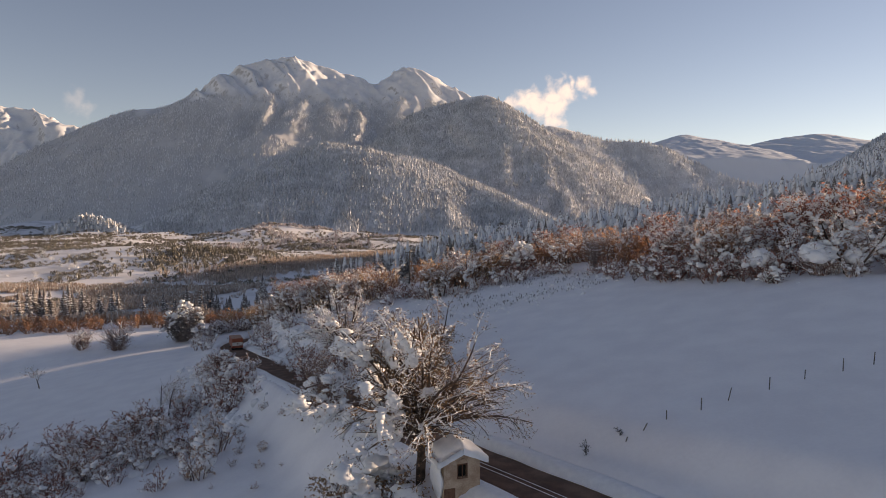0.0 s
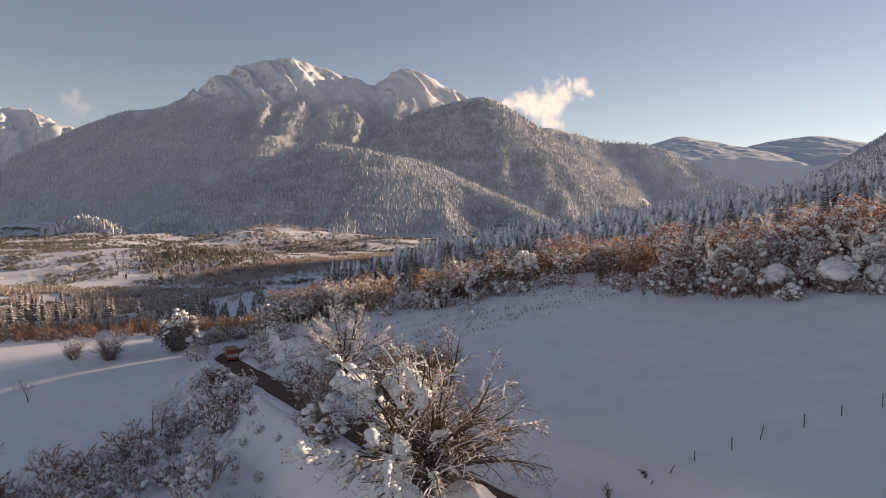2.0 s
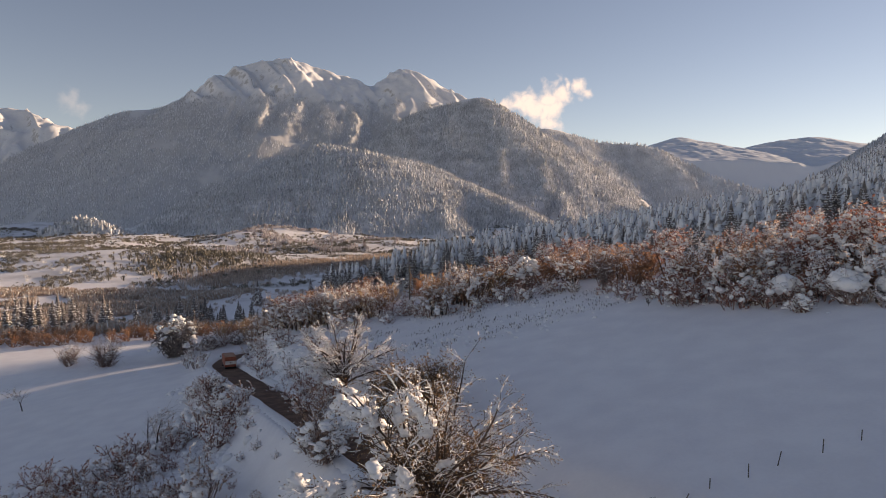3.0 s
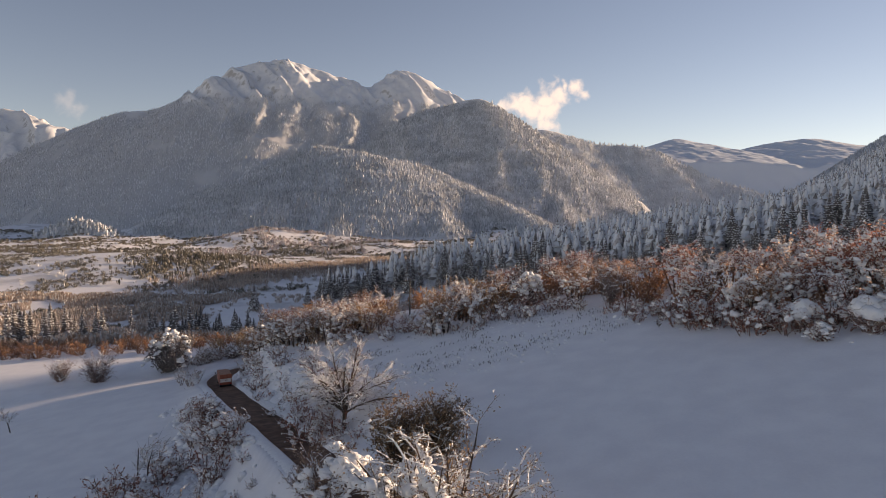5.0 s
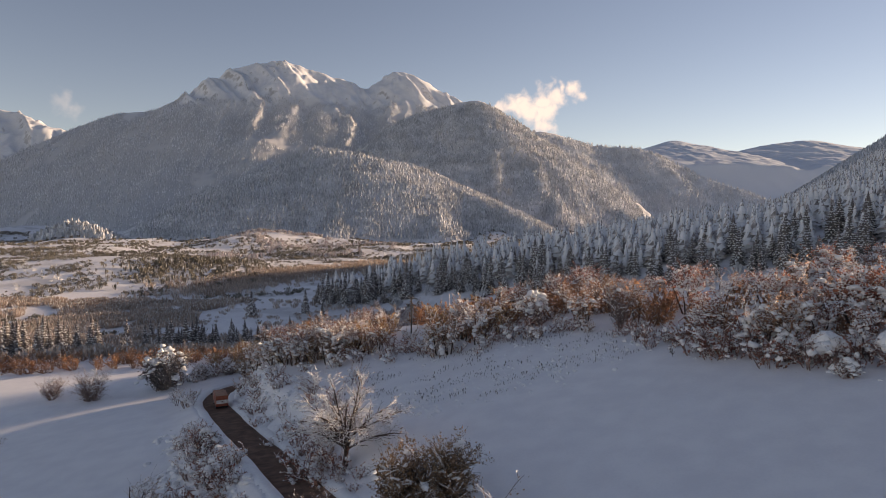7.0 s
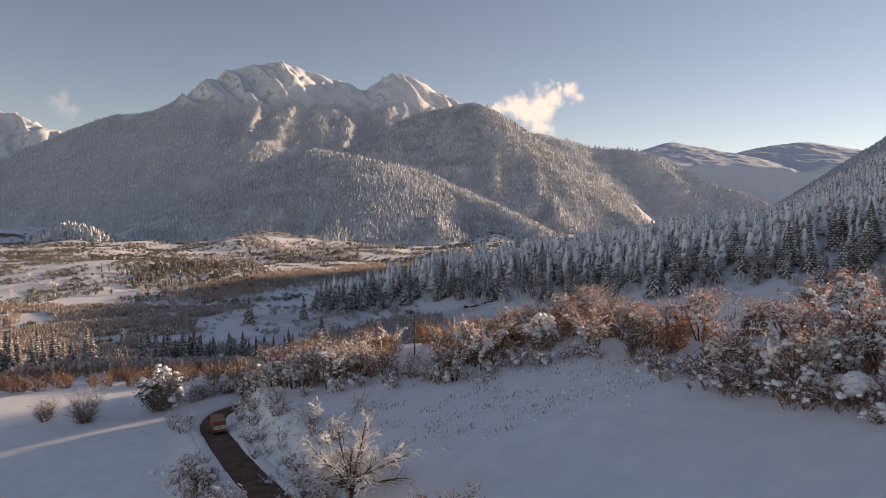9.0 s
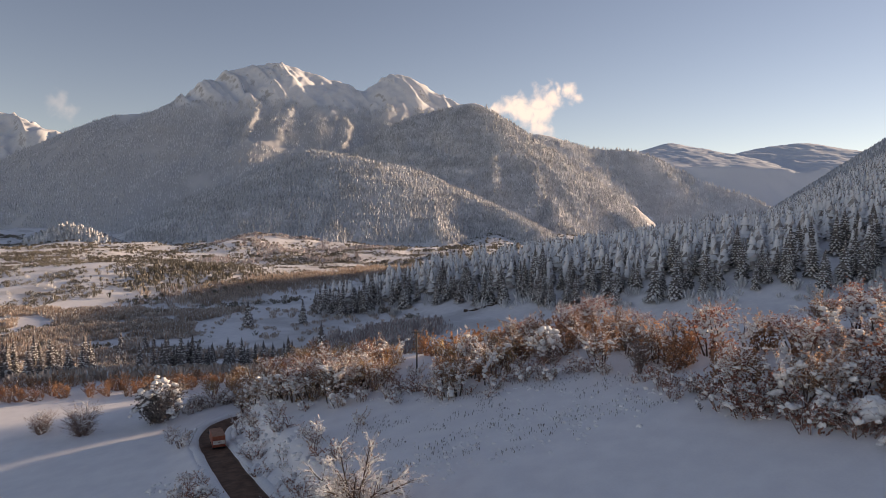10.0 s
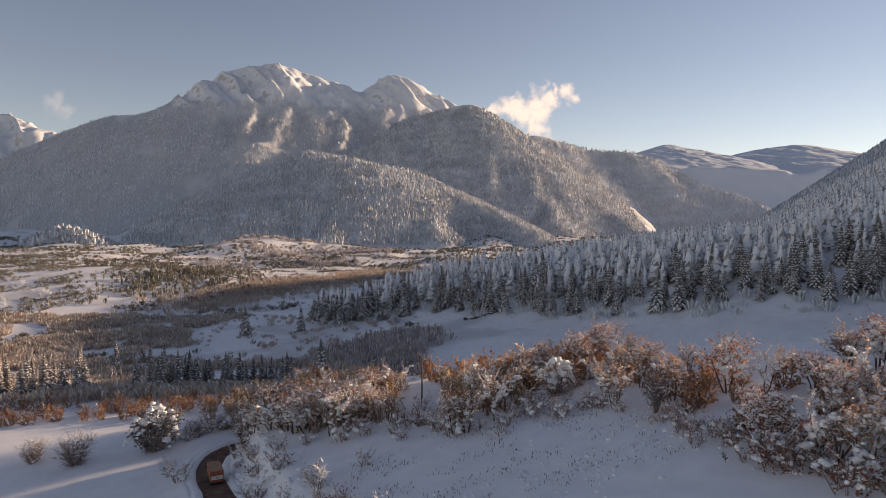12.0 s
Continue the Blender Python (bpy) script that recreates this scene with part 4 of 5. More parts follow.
spots = scatter(48, -52, 20, 128, 200, 3.2, lambda x, y: 4 < y - edge_y(x) < 26 and off_road(x, y, 5.5) and open_spot(x, y))
copies(golden, spots, [R.uniform(0.7, 1.35) for _ in spots], R, 0.3)
spots = scatter(26, -66, -24, 172, 214, 3.2, lambda x, y: off_road(x, y, 6.0) and y > edge_y(x) + 12)
copies(golden, spots, [R.uniform(0.6, 1.3) for _ in spots], R, 0.3)
spots = scatter(14, -56, -32, 184, 204, 2.6)
copies(coppice, spots, [R.uniform(0.9, 1.5) for _ in spots], R, 0.3)


# -- bushes under heavy caps of snow
def capped_bush(seed, size, caps, leaves, leaf_mat, cap=0.0, leaf=0.13):
    r = random.Random(seed)
    cap = cap or size
    wood, fol, load, m, b = tree_meshes(seed, size, 1.0, 8, 2, 5, leaves, leaf, leaf_mat, 150, 0.10, droop=0.4, flecks=700, fleck=0.16)
    for k in range(caps):
        a, d = r.uniform(0, 6.28), size * r.uniform(0.05, 0.42)
        h = size * (0.95 - 0.75 * (d / size) - r.uniform(0, 0.35))
        w = cap * r.uniform(0.10, 0.2)
        for t in range(3):
            # each cap slumps outwards and down
            e, g = d + w * 0.75 * t, w * (1 - 0.2 * t) * r.uniform(0.85, 1.1)
            load.ball((e * math.cos(a), e * math.sin(a), h - w * 0.42 * t * t), g, g * r.uniform(0.7, 1.0), g * r.uniform(0.5, 0.75), seed + k * 3 + t, 6, 9, 0.6)
    return wood, fol, load, m, b


CAPPED = "bushes under snow caps"
def mound_bush(seed, size):
    """A round bush bowed under one smooth heap of snow."""
    r = random.Random(seed)
    wood, fol, load, m, b = tree_meshes(seed, size, 1.0, 8, 2, 4, 900, 0.10, LEAF_WINE, 60, 0.08, droop=0.4, flecks=500, fleck=0.12)
    for k in range(9):
        a, d = 2.4 * k, size * 0.125 * math.sqrt(k)
        w = size * r.uniform(0.22, 0.30)
        load.ball((d * math.cos(a), d * math.sin(a), size * 0.78 - d * 0.75 + r.uniform(-0.15, 0.15)), w, w * r.uniform(0.8, 1.1), w * r.uniform(0.6, 0.8), seed + k, 7, 12, 0.4)
    return wood, fol, load, m, b


mound = plant("snow_capped_bush", "round bush bowed under one smooth heap of snow", "shrub", mound_bush(67, 4.4), 47.9, 81.0, 0, group=CAPPED)
copies(mound, [(43.6, 87.0), (52.9, 80.6), (48.6, 87.0), (56.1, 88.8), (59.5, 82.0)], [0.95, 0.75, 0.85, 0.95, 1.0], R, 0.1)
cap_a = plant("snow_capped_bush", "rounded bush under heavy white snow caps at the field edge", "shrub", capped_bush(41, 4.2, 12, 900, LEAF_WINE, 3.0), 41.0, 90.0, 0, group=CAPPED)
copies(cap_a, [(42.5, 81.5), (56.5, 78.0), (61, 83), (36.1, 100.4), (40.4, 98.9), (34, 109)], [0.7, 0.8, 1.0, 1.0, 1.1, 0.65], R, 0.2)
plant("snow_laden_tree", "broad snow-laden evergreen tree at the meadow corner", "tree", capped_bush(46, 12.6, 46, 9000, NEEDLE, 4.2, 0.26), -70.6, 171, 20, sink=0.3)
plant("snow_laden_tree", "drooping tree bowed under thick snow", "tree", capped_bush(44, 8.5, 30, 1200, LEAF_DULL, 3.6), 17.1, 140, 20, sink=0.3)
hedge = plant("snow_capped_bush", "snow covered hedge bush beyond the bend", "shrub", capped_bush(45, 4.8, 16, 900, LEAF, 2.4), -58, 184, 20, group=CAPPED, sink=0.3)
copies(hedge, [(-64, 180.5), (-52, 187), (-46, 184), (-46, 171), (-37, 163), (-27, 152)], [1.0, 0.9, 0.8, 0.7, 0.75, 0.65], R, 0.2)
plant("meadow_bush", "grey bush with ball shaped crown in the snowy meadow", "shrub", tree_meshes(47, 7.0, 0.9, 9, 2, 5, 1500, 0.10, LEAF_DULL, 110, 0.12, flecks=500, fleck=0.1), -86, 165.5, 0, 1.15)
plant("meadow_bush", "rust leafed bush beside a grey one in the meadow", "shrub", tree_meshes(48, 6.0, 0.9, 8, 2, 5, 1300, 0.10, LEAF, 140, 0.13, flecks=600, fleck=0.12, pillows=(8, 0.2, 0.5)), -97, 168, 0, 1.05)
plant("brown_bush", "tall brown leafy bush hung with snow beside the road", "shrub", tree_meshes(49, 8.6, 0.5, 12, 2, 5, 7500, 0.14, LEAF_OLIVE, 200, 0.10, hang=0.12, bark=BARK, flecks=2600, fleck=0.09, pillows=(14, 0.25, 0.5)), -5.7, 71.5, 0)
plant("brown_bush", "broad olive brown bush with a heap of snow", "shrub", tree_meshes(70, 7.0, 0.55, 11, 2, 5, 6500, 0.13, LEAF_OLIVE, 160, 0.10, hang=0.12, bark=BARK, flecks=2200, fleck=0.09, pillows=(12, 0.25, 0.6)), -1.6, 72.0, 0)
plant("brown_bush", "slender brown leafed sapling by the road edge", "shrub", tree_meshes(50, 6.6, 0.5, 4, 2, 4, 1600, 0.085, LEAF, 60, 0.08, flecks=500, fleck=0.09), -13.9, 66.3, 0)
plant("snow_capped_bush", "round brown bush with snow caps on the road bank", "shrub", capped_bush(65, 4.6, 10, 900, LEAF_WINE, 2.6), -31.5, 94.0, 0, group=CAPPED)
plant("snow_capped_bush", "twiggy bush with snow caps above the bend", "shrub", capped_bush(66, 4.2, 9, 700, LEAF_WINE, 2.4), -37.5, 108.0, 0, group=CAPPED)
plant("snow_capped_bush", "tall snow hung bush where the road passes the tree", "shrub", capped_bush(64, 5.2, 16, 900, LEAF, 3.4), -11.6, 62.5, 0, group=CAPPED)
plant("snow_capped_bush", "low bush under white snow caps below the large tree", "shrub", capped_bush(51, 7.0, 30, 5200, LEAF_OLIVE, 4.2), -4.7, 41.6, 0, group=CAPPED)
plant("snow_capped_bush", "small bush buried in snow beside the hut", "shrub", capped_bush(52, 3.4, 12, 200, LEAF), -2.5, 38.4, 0, group=CAPPED)
plant("juniper", "dark upright juniper at the field edge", "tree", tree_meshes(53, 6.8, 0.25, 5, 2, 5, 900, 0.16, NEEDLE, 14, 0.12), 29.4, 122.0, 0)
plant("sapling", "small dark sapling alone in the snowy meadow", "tree", tree_meshes(54, 5.0, 0.5, 1, 2, 4, 160, 0.10, LEAF_DULL, 20, 0.09, bark=BARK), -83.0, 128.6, 0)
plant("sapling", "leaning slim sapling standing over the thicket", "tree", tree_meshes(55, 7.2, 0.4, 2, 2, 4, 300, 0.08, LEAF_DULL, 60, 0.08, bark=BARK, flecks=500, fleck=0.08), -40.2, 90.0, 0)
plant("sapling", "bare sapling with broken twigs in snow", "tree", tree_meshes(56, 4.4, 0.5, 2, 2, 4, 80, 0.10, LEAF_DULL, 40, 0.10), -26.5, 74.0, 0)
plant("sapling", "snow dusted sapling beside the road bend", "tree", tree_meshes(57, 5.0, 0.5, 3, 2, 4, 160, 0.12, LEAF_DULL, 70, 0.11), -59.5, 151.0, 0)
plant("sapling", "slim sapling hung with snow on the bank", "tree", tree_meshes(58, 6.5, 0.5, 3, 2, 4, 160, 0.12, LEAF_DULL, 110, 0.13), -23.5, 117.0, 0)

# ---- firs ----
FIRS = "firs of the hillside wood"
firs = [plant("fir_tree", lab, "tree", fir_parts(sd, 20.0, wh, per, sp), x, y, group=FIRS)
        for lab, sd, wh, per, sp, x, y in (
            ("tall dark fir with snow on every bough", 61, 19, 9, 0.27, -144.5, 505),
            ("slender snow covered fir", 62, 18, 8, 0.22, -105, 517),
            ("young fir thick with snow", 63, 16, 9, 0.25, -47, 262))]


def wood_depth(x):
    return np.interp(x, [-130, -60, 0, 40, 120, 200, 420, 800], [45, 75, 110, 150, 260, 460, 700, 700])


front = scatter(172, -110, 290, 300, 640, 5.4, lambda x, y: 0 < y - wood_edge(x) < 60)
for k, proto in enumerate(firs):
    part_spots = front[k::3]
    copies(proto, part_spots, [R.uniform(0.65, 1.25) for _ in part_spots], R)
slope = []
for cx, cy, wide, n in ((-160, 252, 6, 7), (-150, 248, 5, 8), (-139, 250, 4, 6), (-144, 276, 3, 3), (-156, 330, 4, 3), (-112, 268, 4, 7), (-104, 272, 4, 9), (-95, 274, 4, 9), (-86, 279, 4, 6), (-70, 286, 4, 6),
                        (-55, 262, 4, 5), (-44, 290, 5, 5), (-40, 340, 5, 4), (-24, 262, 5, 4), (-180, 400, 18, 5)):
    slope += [(R.gauss(cx, wide), R.gauss(cy, wide * 1.3)) for _ in range(n)]
young = [plant("fir_tree", "young dark fir with patches of snow", "tree", fir_parts(sd, 16.0, 15, 8, 0.2, 0.62), x, y, group=FIRS) for sd, x, y in ((68, -150, 252), (69, -100, 272))]
for k, proto in enumerate(young):
    part_spots = slope[k::2]
    copies(proto, part_spots, [R.uniform(0.55, 1.0) for _ in part_spots], R)


def fir_tiers():
    """A fir of ragged tiers: dark inner needles, snow on the drooping tips."""
    r = random.Random(3)
    v, f, m = [], [], []
    for t in range(9):
        z, rad = 0.08 + 0.096 * t, 0.5 * (1 - 0.1 * t) * r.uniform(0.8, 1.15)
        k, n = len(v), 5
        for j in range(n):
            a = 2 * math.pi * (j + 0.5 * (t % 2)) / n
            inner, outer = rad * r.uniform(0.35, 0.6), rad * r.uniform(0.55, 1.25)
            v.append((inner * math.cos(a), inner * math.sin(a), z + 0.055))
            v.append((outer * math.cos(a + 0.2), outer * math.sin(a + 0.2), z - 0.02 - 0.06 * r.random()))
        v.append((0, 0, min(z + 0.19, 1.0)))
        for j in range(n):
            p, q = k + 2 * j, k + 2 * ((j + 1) % n)
            f.append((p, q, k + 2 * n))
            m.append(0 if r.random() < 0.6 else 1)
            f.append((p, p + 1, q))
            f.append((p + 1, q + 1, q))
            m += [1 if r.random() < 0.74 else 0, 1 if r.random() < 0.62 else 0]
    return v, f, m


nx, ny = rng.uniform(-104, 900, 34000), rng.uniform(300, 1100, 34000)
lie = ny - wood_edge(nx)
ok = (lie > 35) & (lie < wood_depth(nx)) & (nx / ny < 0.98) & (rng.random(34000) < np.interp(np.hypot(nx, ny), [300, 600, 1200], [0.62, 0.55, 0.4]))
nx, ny = nx[ok][:4400], ny[ok][:4400]
nh = 23 * rng.uniform(0.5, 1.2, len(nx))
bulk("fir_wood", fir_tiers(), np.stack([nx, ny, ground(nx, ny) - 0.5, nh * rng.uniform(0.40, 0.62, len(nx)), nh, rng.uniform(0, 6.28, len(nx))], -1), [RIME_NEEDLE, SNOW_LOAD], "snow covered fir wood climbing the hillside", "forest")


ux, uy = rng.uniform(330, 1250, 16000), rng.uniform(700, 1700, 16000)
ok = (ux - 0.5 * uy > -60) & (ux / uy < 0.95) & (uy - wood_edge(ux) > wood_depth(ux) - 60)
ux, uy = ux[ok][:6500], uy[ok][:6500]
uh = 19 * rng.uniform(0.5, 1.2, len(ux))
bulk("upper_wood", FIR_SIMPLE, np.stack([ux, uy, ground(ux, uy) - 0.5, uh * 0.45, uh, ux * 5], -1), [FROST_FIR, FROST_WOOD], "frosted wood on the upper hillside", "forest")


# ---- brush of the valley ----
def brush_shape(seed, n=22, w=0.055, frost=0.0):
    """A bare bush: a fan of fine upright twigs, some of them frosted."""
    r = random.Random(seed)
    v, f, m = [], [], []
    for _ in range(n):
        a, lean = r.uniform(0, 6.28), 0.6 * r.random() ** 0.7
        top = (lean * math.cos(a), lean * math.sin(a), r.uniform(0.5, 1.0) * (1.05 - 0.5 * lean))
        b = r.uniform(0, 6.28)
        base = (0.45 * top[0], 0.45 * top[1], 0.0)
        k = len(v)
        v += [base, (top[0] + w * math.cos(b), top[1] + w * math.sin(b), top[2]), (top[0] - w * math.cos(b), top[1] - w * math.sin(b), top[2] * 0.86)]
        f.append((k, k + 1, k + 2))
        m.append(1 if r.random() < frost else 0)
    return (v, f, m) if frost else (v, f)


def brush_spots(n, x0, x1, y0, y1, h, keep, seed, scale=70):
    x, y = rng.uniform(x0, x1, n), rng.uniform(y0, y1, n)
    ok = (fbm(x / scale, y / (scale * 0.8), 3, seed) > keep) & (np.abs(x / y) < 0.95) & ~((x / y > -0.37) & (x < 20 + 0.3 * (y - 380)) & (x / y < 0.15) & (y > 400) & (y < 720 + 2.0 * np.minimum(x + 100, 0)) & (rng.random(n) < 0.93))
    ok &= ~((x / y > -0.03) & (y > 225) & (y < 700))
    x, y = x[ok], y[ok]
    hh = h * rng.uniform(0.5, 1.3, len(x))
    return np.stack([x, y, ground(x, y) - 0.2, hh * 1.25, hh, rng.uniform(0, 6.28, len(x))], -1)


bulk("slope_thicket", brush_shape(1, 20, 0.07, 0.16), brush_spots(22000, -420, 110, 222, 600, 4.0, 0.38, 71, 55), [SCRUB, FROST_WOOD], "grey brown leafless thicket below the crest", "brush")
bulk("valley_brush", brush_shape(2, 22, 0.055, 0.08), brush_spots(40000, -900, 260, 420, 1300, 3.4, 0.50, 73, 48), [SCRUB_GREY, FROST_WOOD], "grey brown leafless brush between the snowy fields", "brush")
bulk("far_brush", brush_shape(3, 14, 0.09, 0.2), brush_spots(17000, -1700, 700, 1100, 2400, 6.0, 0.43, 75, 70), [SCRUB_GREY, FROST_WOOD], "bare trees and brush at the mountain foot", "brush")
bulk("frosted_brush", brush_shape(4, 24, 0.05), brush_spots(5000, -1000, 400, 480, 1500, 4.0, 0.56, 79, 60), FROST_WOOD, "pale frosted brush in the valley", "brush")

# purple grey bare trees between the snowy terraces at the mountain foot, set dense to stand in for shade there
qx, qy = rng.uniform(-760, -60, 5200), rng.uniform(1150, 2050, 5200)
ok = (qx / qy > -0.36) & (qx / qy < -0.06) & (fbm(qx / 70, qy / 110, 3, 95) > 0.46)
qx, qy = qx[ok], qy[ok]
qh = rng.uniform(5.0, 12.0, len(qx))
bulk("foot_trees", brush_shape(9, 16, 0.1, 0.15), np.stack([qx, qy, ground(qx, qy) - 0.3, qh * 1.0, qh, qx * 3], -1), [GREY_TWIG, FROST_WOOD], "purple grey bare trees at the mountain foot", "brush")

# a bushy knoll, and the line of bare trees behind the clearing
kx, ky = rng.normal(-300, 42, 520), rng.normal(800, 60, 520)
kh = rng.uniform(3.5, 9.0, len(kx))
bulk("knoll_brush", brush_shape(7, 18, 0.06, 0.1), np.stack([kx, ky, ground(kx, ky) - 0.2, kh, kh, kx * 3], -1), [SCRUB_GREY, FROST_WOOD], "olive brown bare trees on a knoll in the valley", "brush")
lx = rng.uniform(0, 1, 1700)
ly = 650 + 380 * lx + rng.normal(0, 34, 1700)
lx = -245 + 190 * lx + rng.normal(0, 24, 1700)
lh = rng.uniform(4.0, 9.0, len(lx))
bulk("belt_brush", brush_shape(10, 22, 0.055, 0.06), np.stack([lx, ly, ground(lx, ly) - 0.2, lh * 1.1, lh, lx * 3], -1), [SCRUB, FROST_WOOD], "belt of brown bare trees behind the clearing", "brush")

# the leafless purple brown trees in front of the clearing
tx, ty = rng.uniform(-85, 8, 1500), rng.uniform(300, 470, 1500)
ok = (tx / ty > -0.19) & (fbm(tx / 30, ty / 40, 3, 91) + 0.25 * rng.random(1500) - 0.2 * smooth(tx, -25, 8) > 0.55)
tx, ty = tx[ok], ty[ok]
th = rng.uniform(3.5, 8.0, len(tx))
bulk("leafless_trees", brush_shape(8, 26, 0.05, 0.12), np.stack([tx, ty, ground(tx, ty) - 0.2, th * 0.9, th, tx * 3], -1), [GREY_TWIG, FROST_WOOD], "purple brown leafless trees below the crest", "brush")

# pale bare shrubs along the foot of the fir wood
fx, fy = rng.uniform(-110, 290, 5200), rng.uniform(285, 640, 5200)
fl = fy - wood_edge(fx)
ok = (fl > -14) & (fl < 22) & (fbm(fx / 16, fy / 16, 2, 87) > 0.5)
fx, fy = fx[ok], fy[ok]
fh = rng.uniform(3.0, 8.0, len(fx))
bulk("edge_shrubs", brush_shape(6, 22, 0.06), np.stack([fx, fy, ground(fx, fy) - 0.2, fh * 1.0, fh, fx * 3], -1), FROST_WOOD, "pale frosted shrubs along the foot of the wood", "brush")

# lumps of snow over grass and low scrub on the banks and along the field
def lump_shape():
    g = Geo()
    g.ball((0, 0, 0), 0.5, 0.5, 0.5, 5, 5, 8, 0.5)
    return g.v, g.f


lumps = []
for line, width, n in ((BANKS[0][0], 5.0, 520), (BANKS[2][0], 2.6, 200), (BANKS[4][0], 3.0, 200), (BANKS[7][0], 2.6, 200), (BANKS[8][0], 1.6, 80), ([(-4, 126), (10, 122), (24, 118), (31, 106)], 4.5, 60), ([(-14, 103), (0, 104), (12, 108), (28, 111)], 4.0, 220)):
    for x, y in line_spots(line, width, n, 0.7):
        w = R.uniform(0.3, 1.5) if x < -15 else R.uniform(0.25, 0.75)
        lumps.append((x, y, gz(x, y), w, w * R.uniform(0.4, 0.9), R.uniform(0, 6.28)))
snow_lumps = bulk("snow_lumps", lump_shape(), np.array(lumps), SNOW_LOAD, "soft lumps of snow over grass and scrub", "snow")
snow_lumps.data.polygons.foreach_set("use_smooth", np.ones(len(snow_lumps.data.polygons), bool))

# dry stalks on the upper strip of the field
wx, wy = rng.uniform(-20, 33, 5200), rng.uniform(84, 136, 5200)
wl = np.array([edge_y(v) for v in wx]) - wy
ok = (wl > 0) & (wy > np.interp(wx, [-20, -5, 12, 34], [96, 98, 102, 107])) & (fbm(wx / 5, wy / 3, 2, 83) > 0.5)
wx, wy = wx[ok], wy[ok]
wh = rng.uniform(0.2, 0.6, len(wx))
bulk("dry_stalks", brush_shape(5, 7, 0.09), np.stack([wx, wy, ground(wx, wy) - 0.05, wh * 0.5, wh, wx * 7], -1), BARK, "dark dry weed stalks standing out of snow", "weeds")


# ---- wayside hut ----
PLASTER = surface("old_plaster", (0.40, 0.26, 0.18), (0.58, 0.43, 0.32), scale=1.6, rough=0.9, bump=0.01)
BRICK_RED = surface("red_brown_boards", (0.13, 0.06, 0.04), (0.22, 0.11, 0.07), scale=3.0, rough=0.85, bump=0.01)
DARK = surface("dark_inside", (0.012, 0.010, 0.009), (0.03, 0.025, 0.02), scale=2.0, rough=0.9)
GREY_WOOD = surface("weathered_wood", (0.10, 0.085, 0.075), (0.20, 0.17, 0.15), scale=4.0, rough=0.9, bump=0.01)


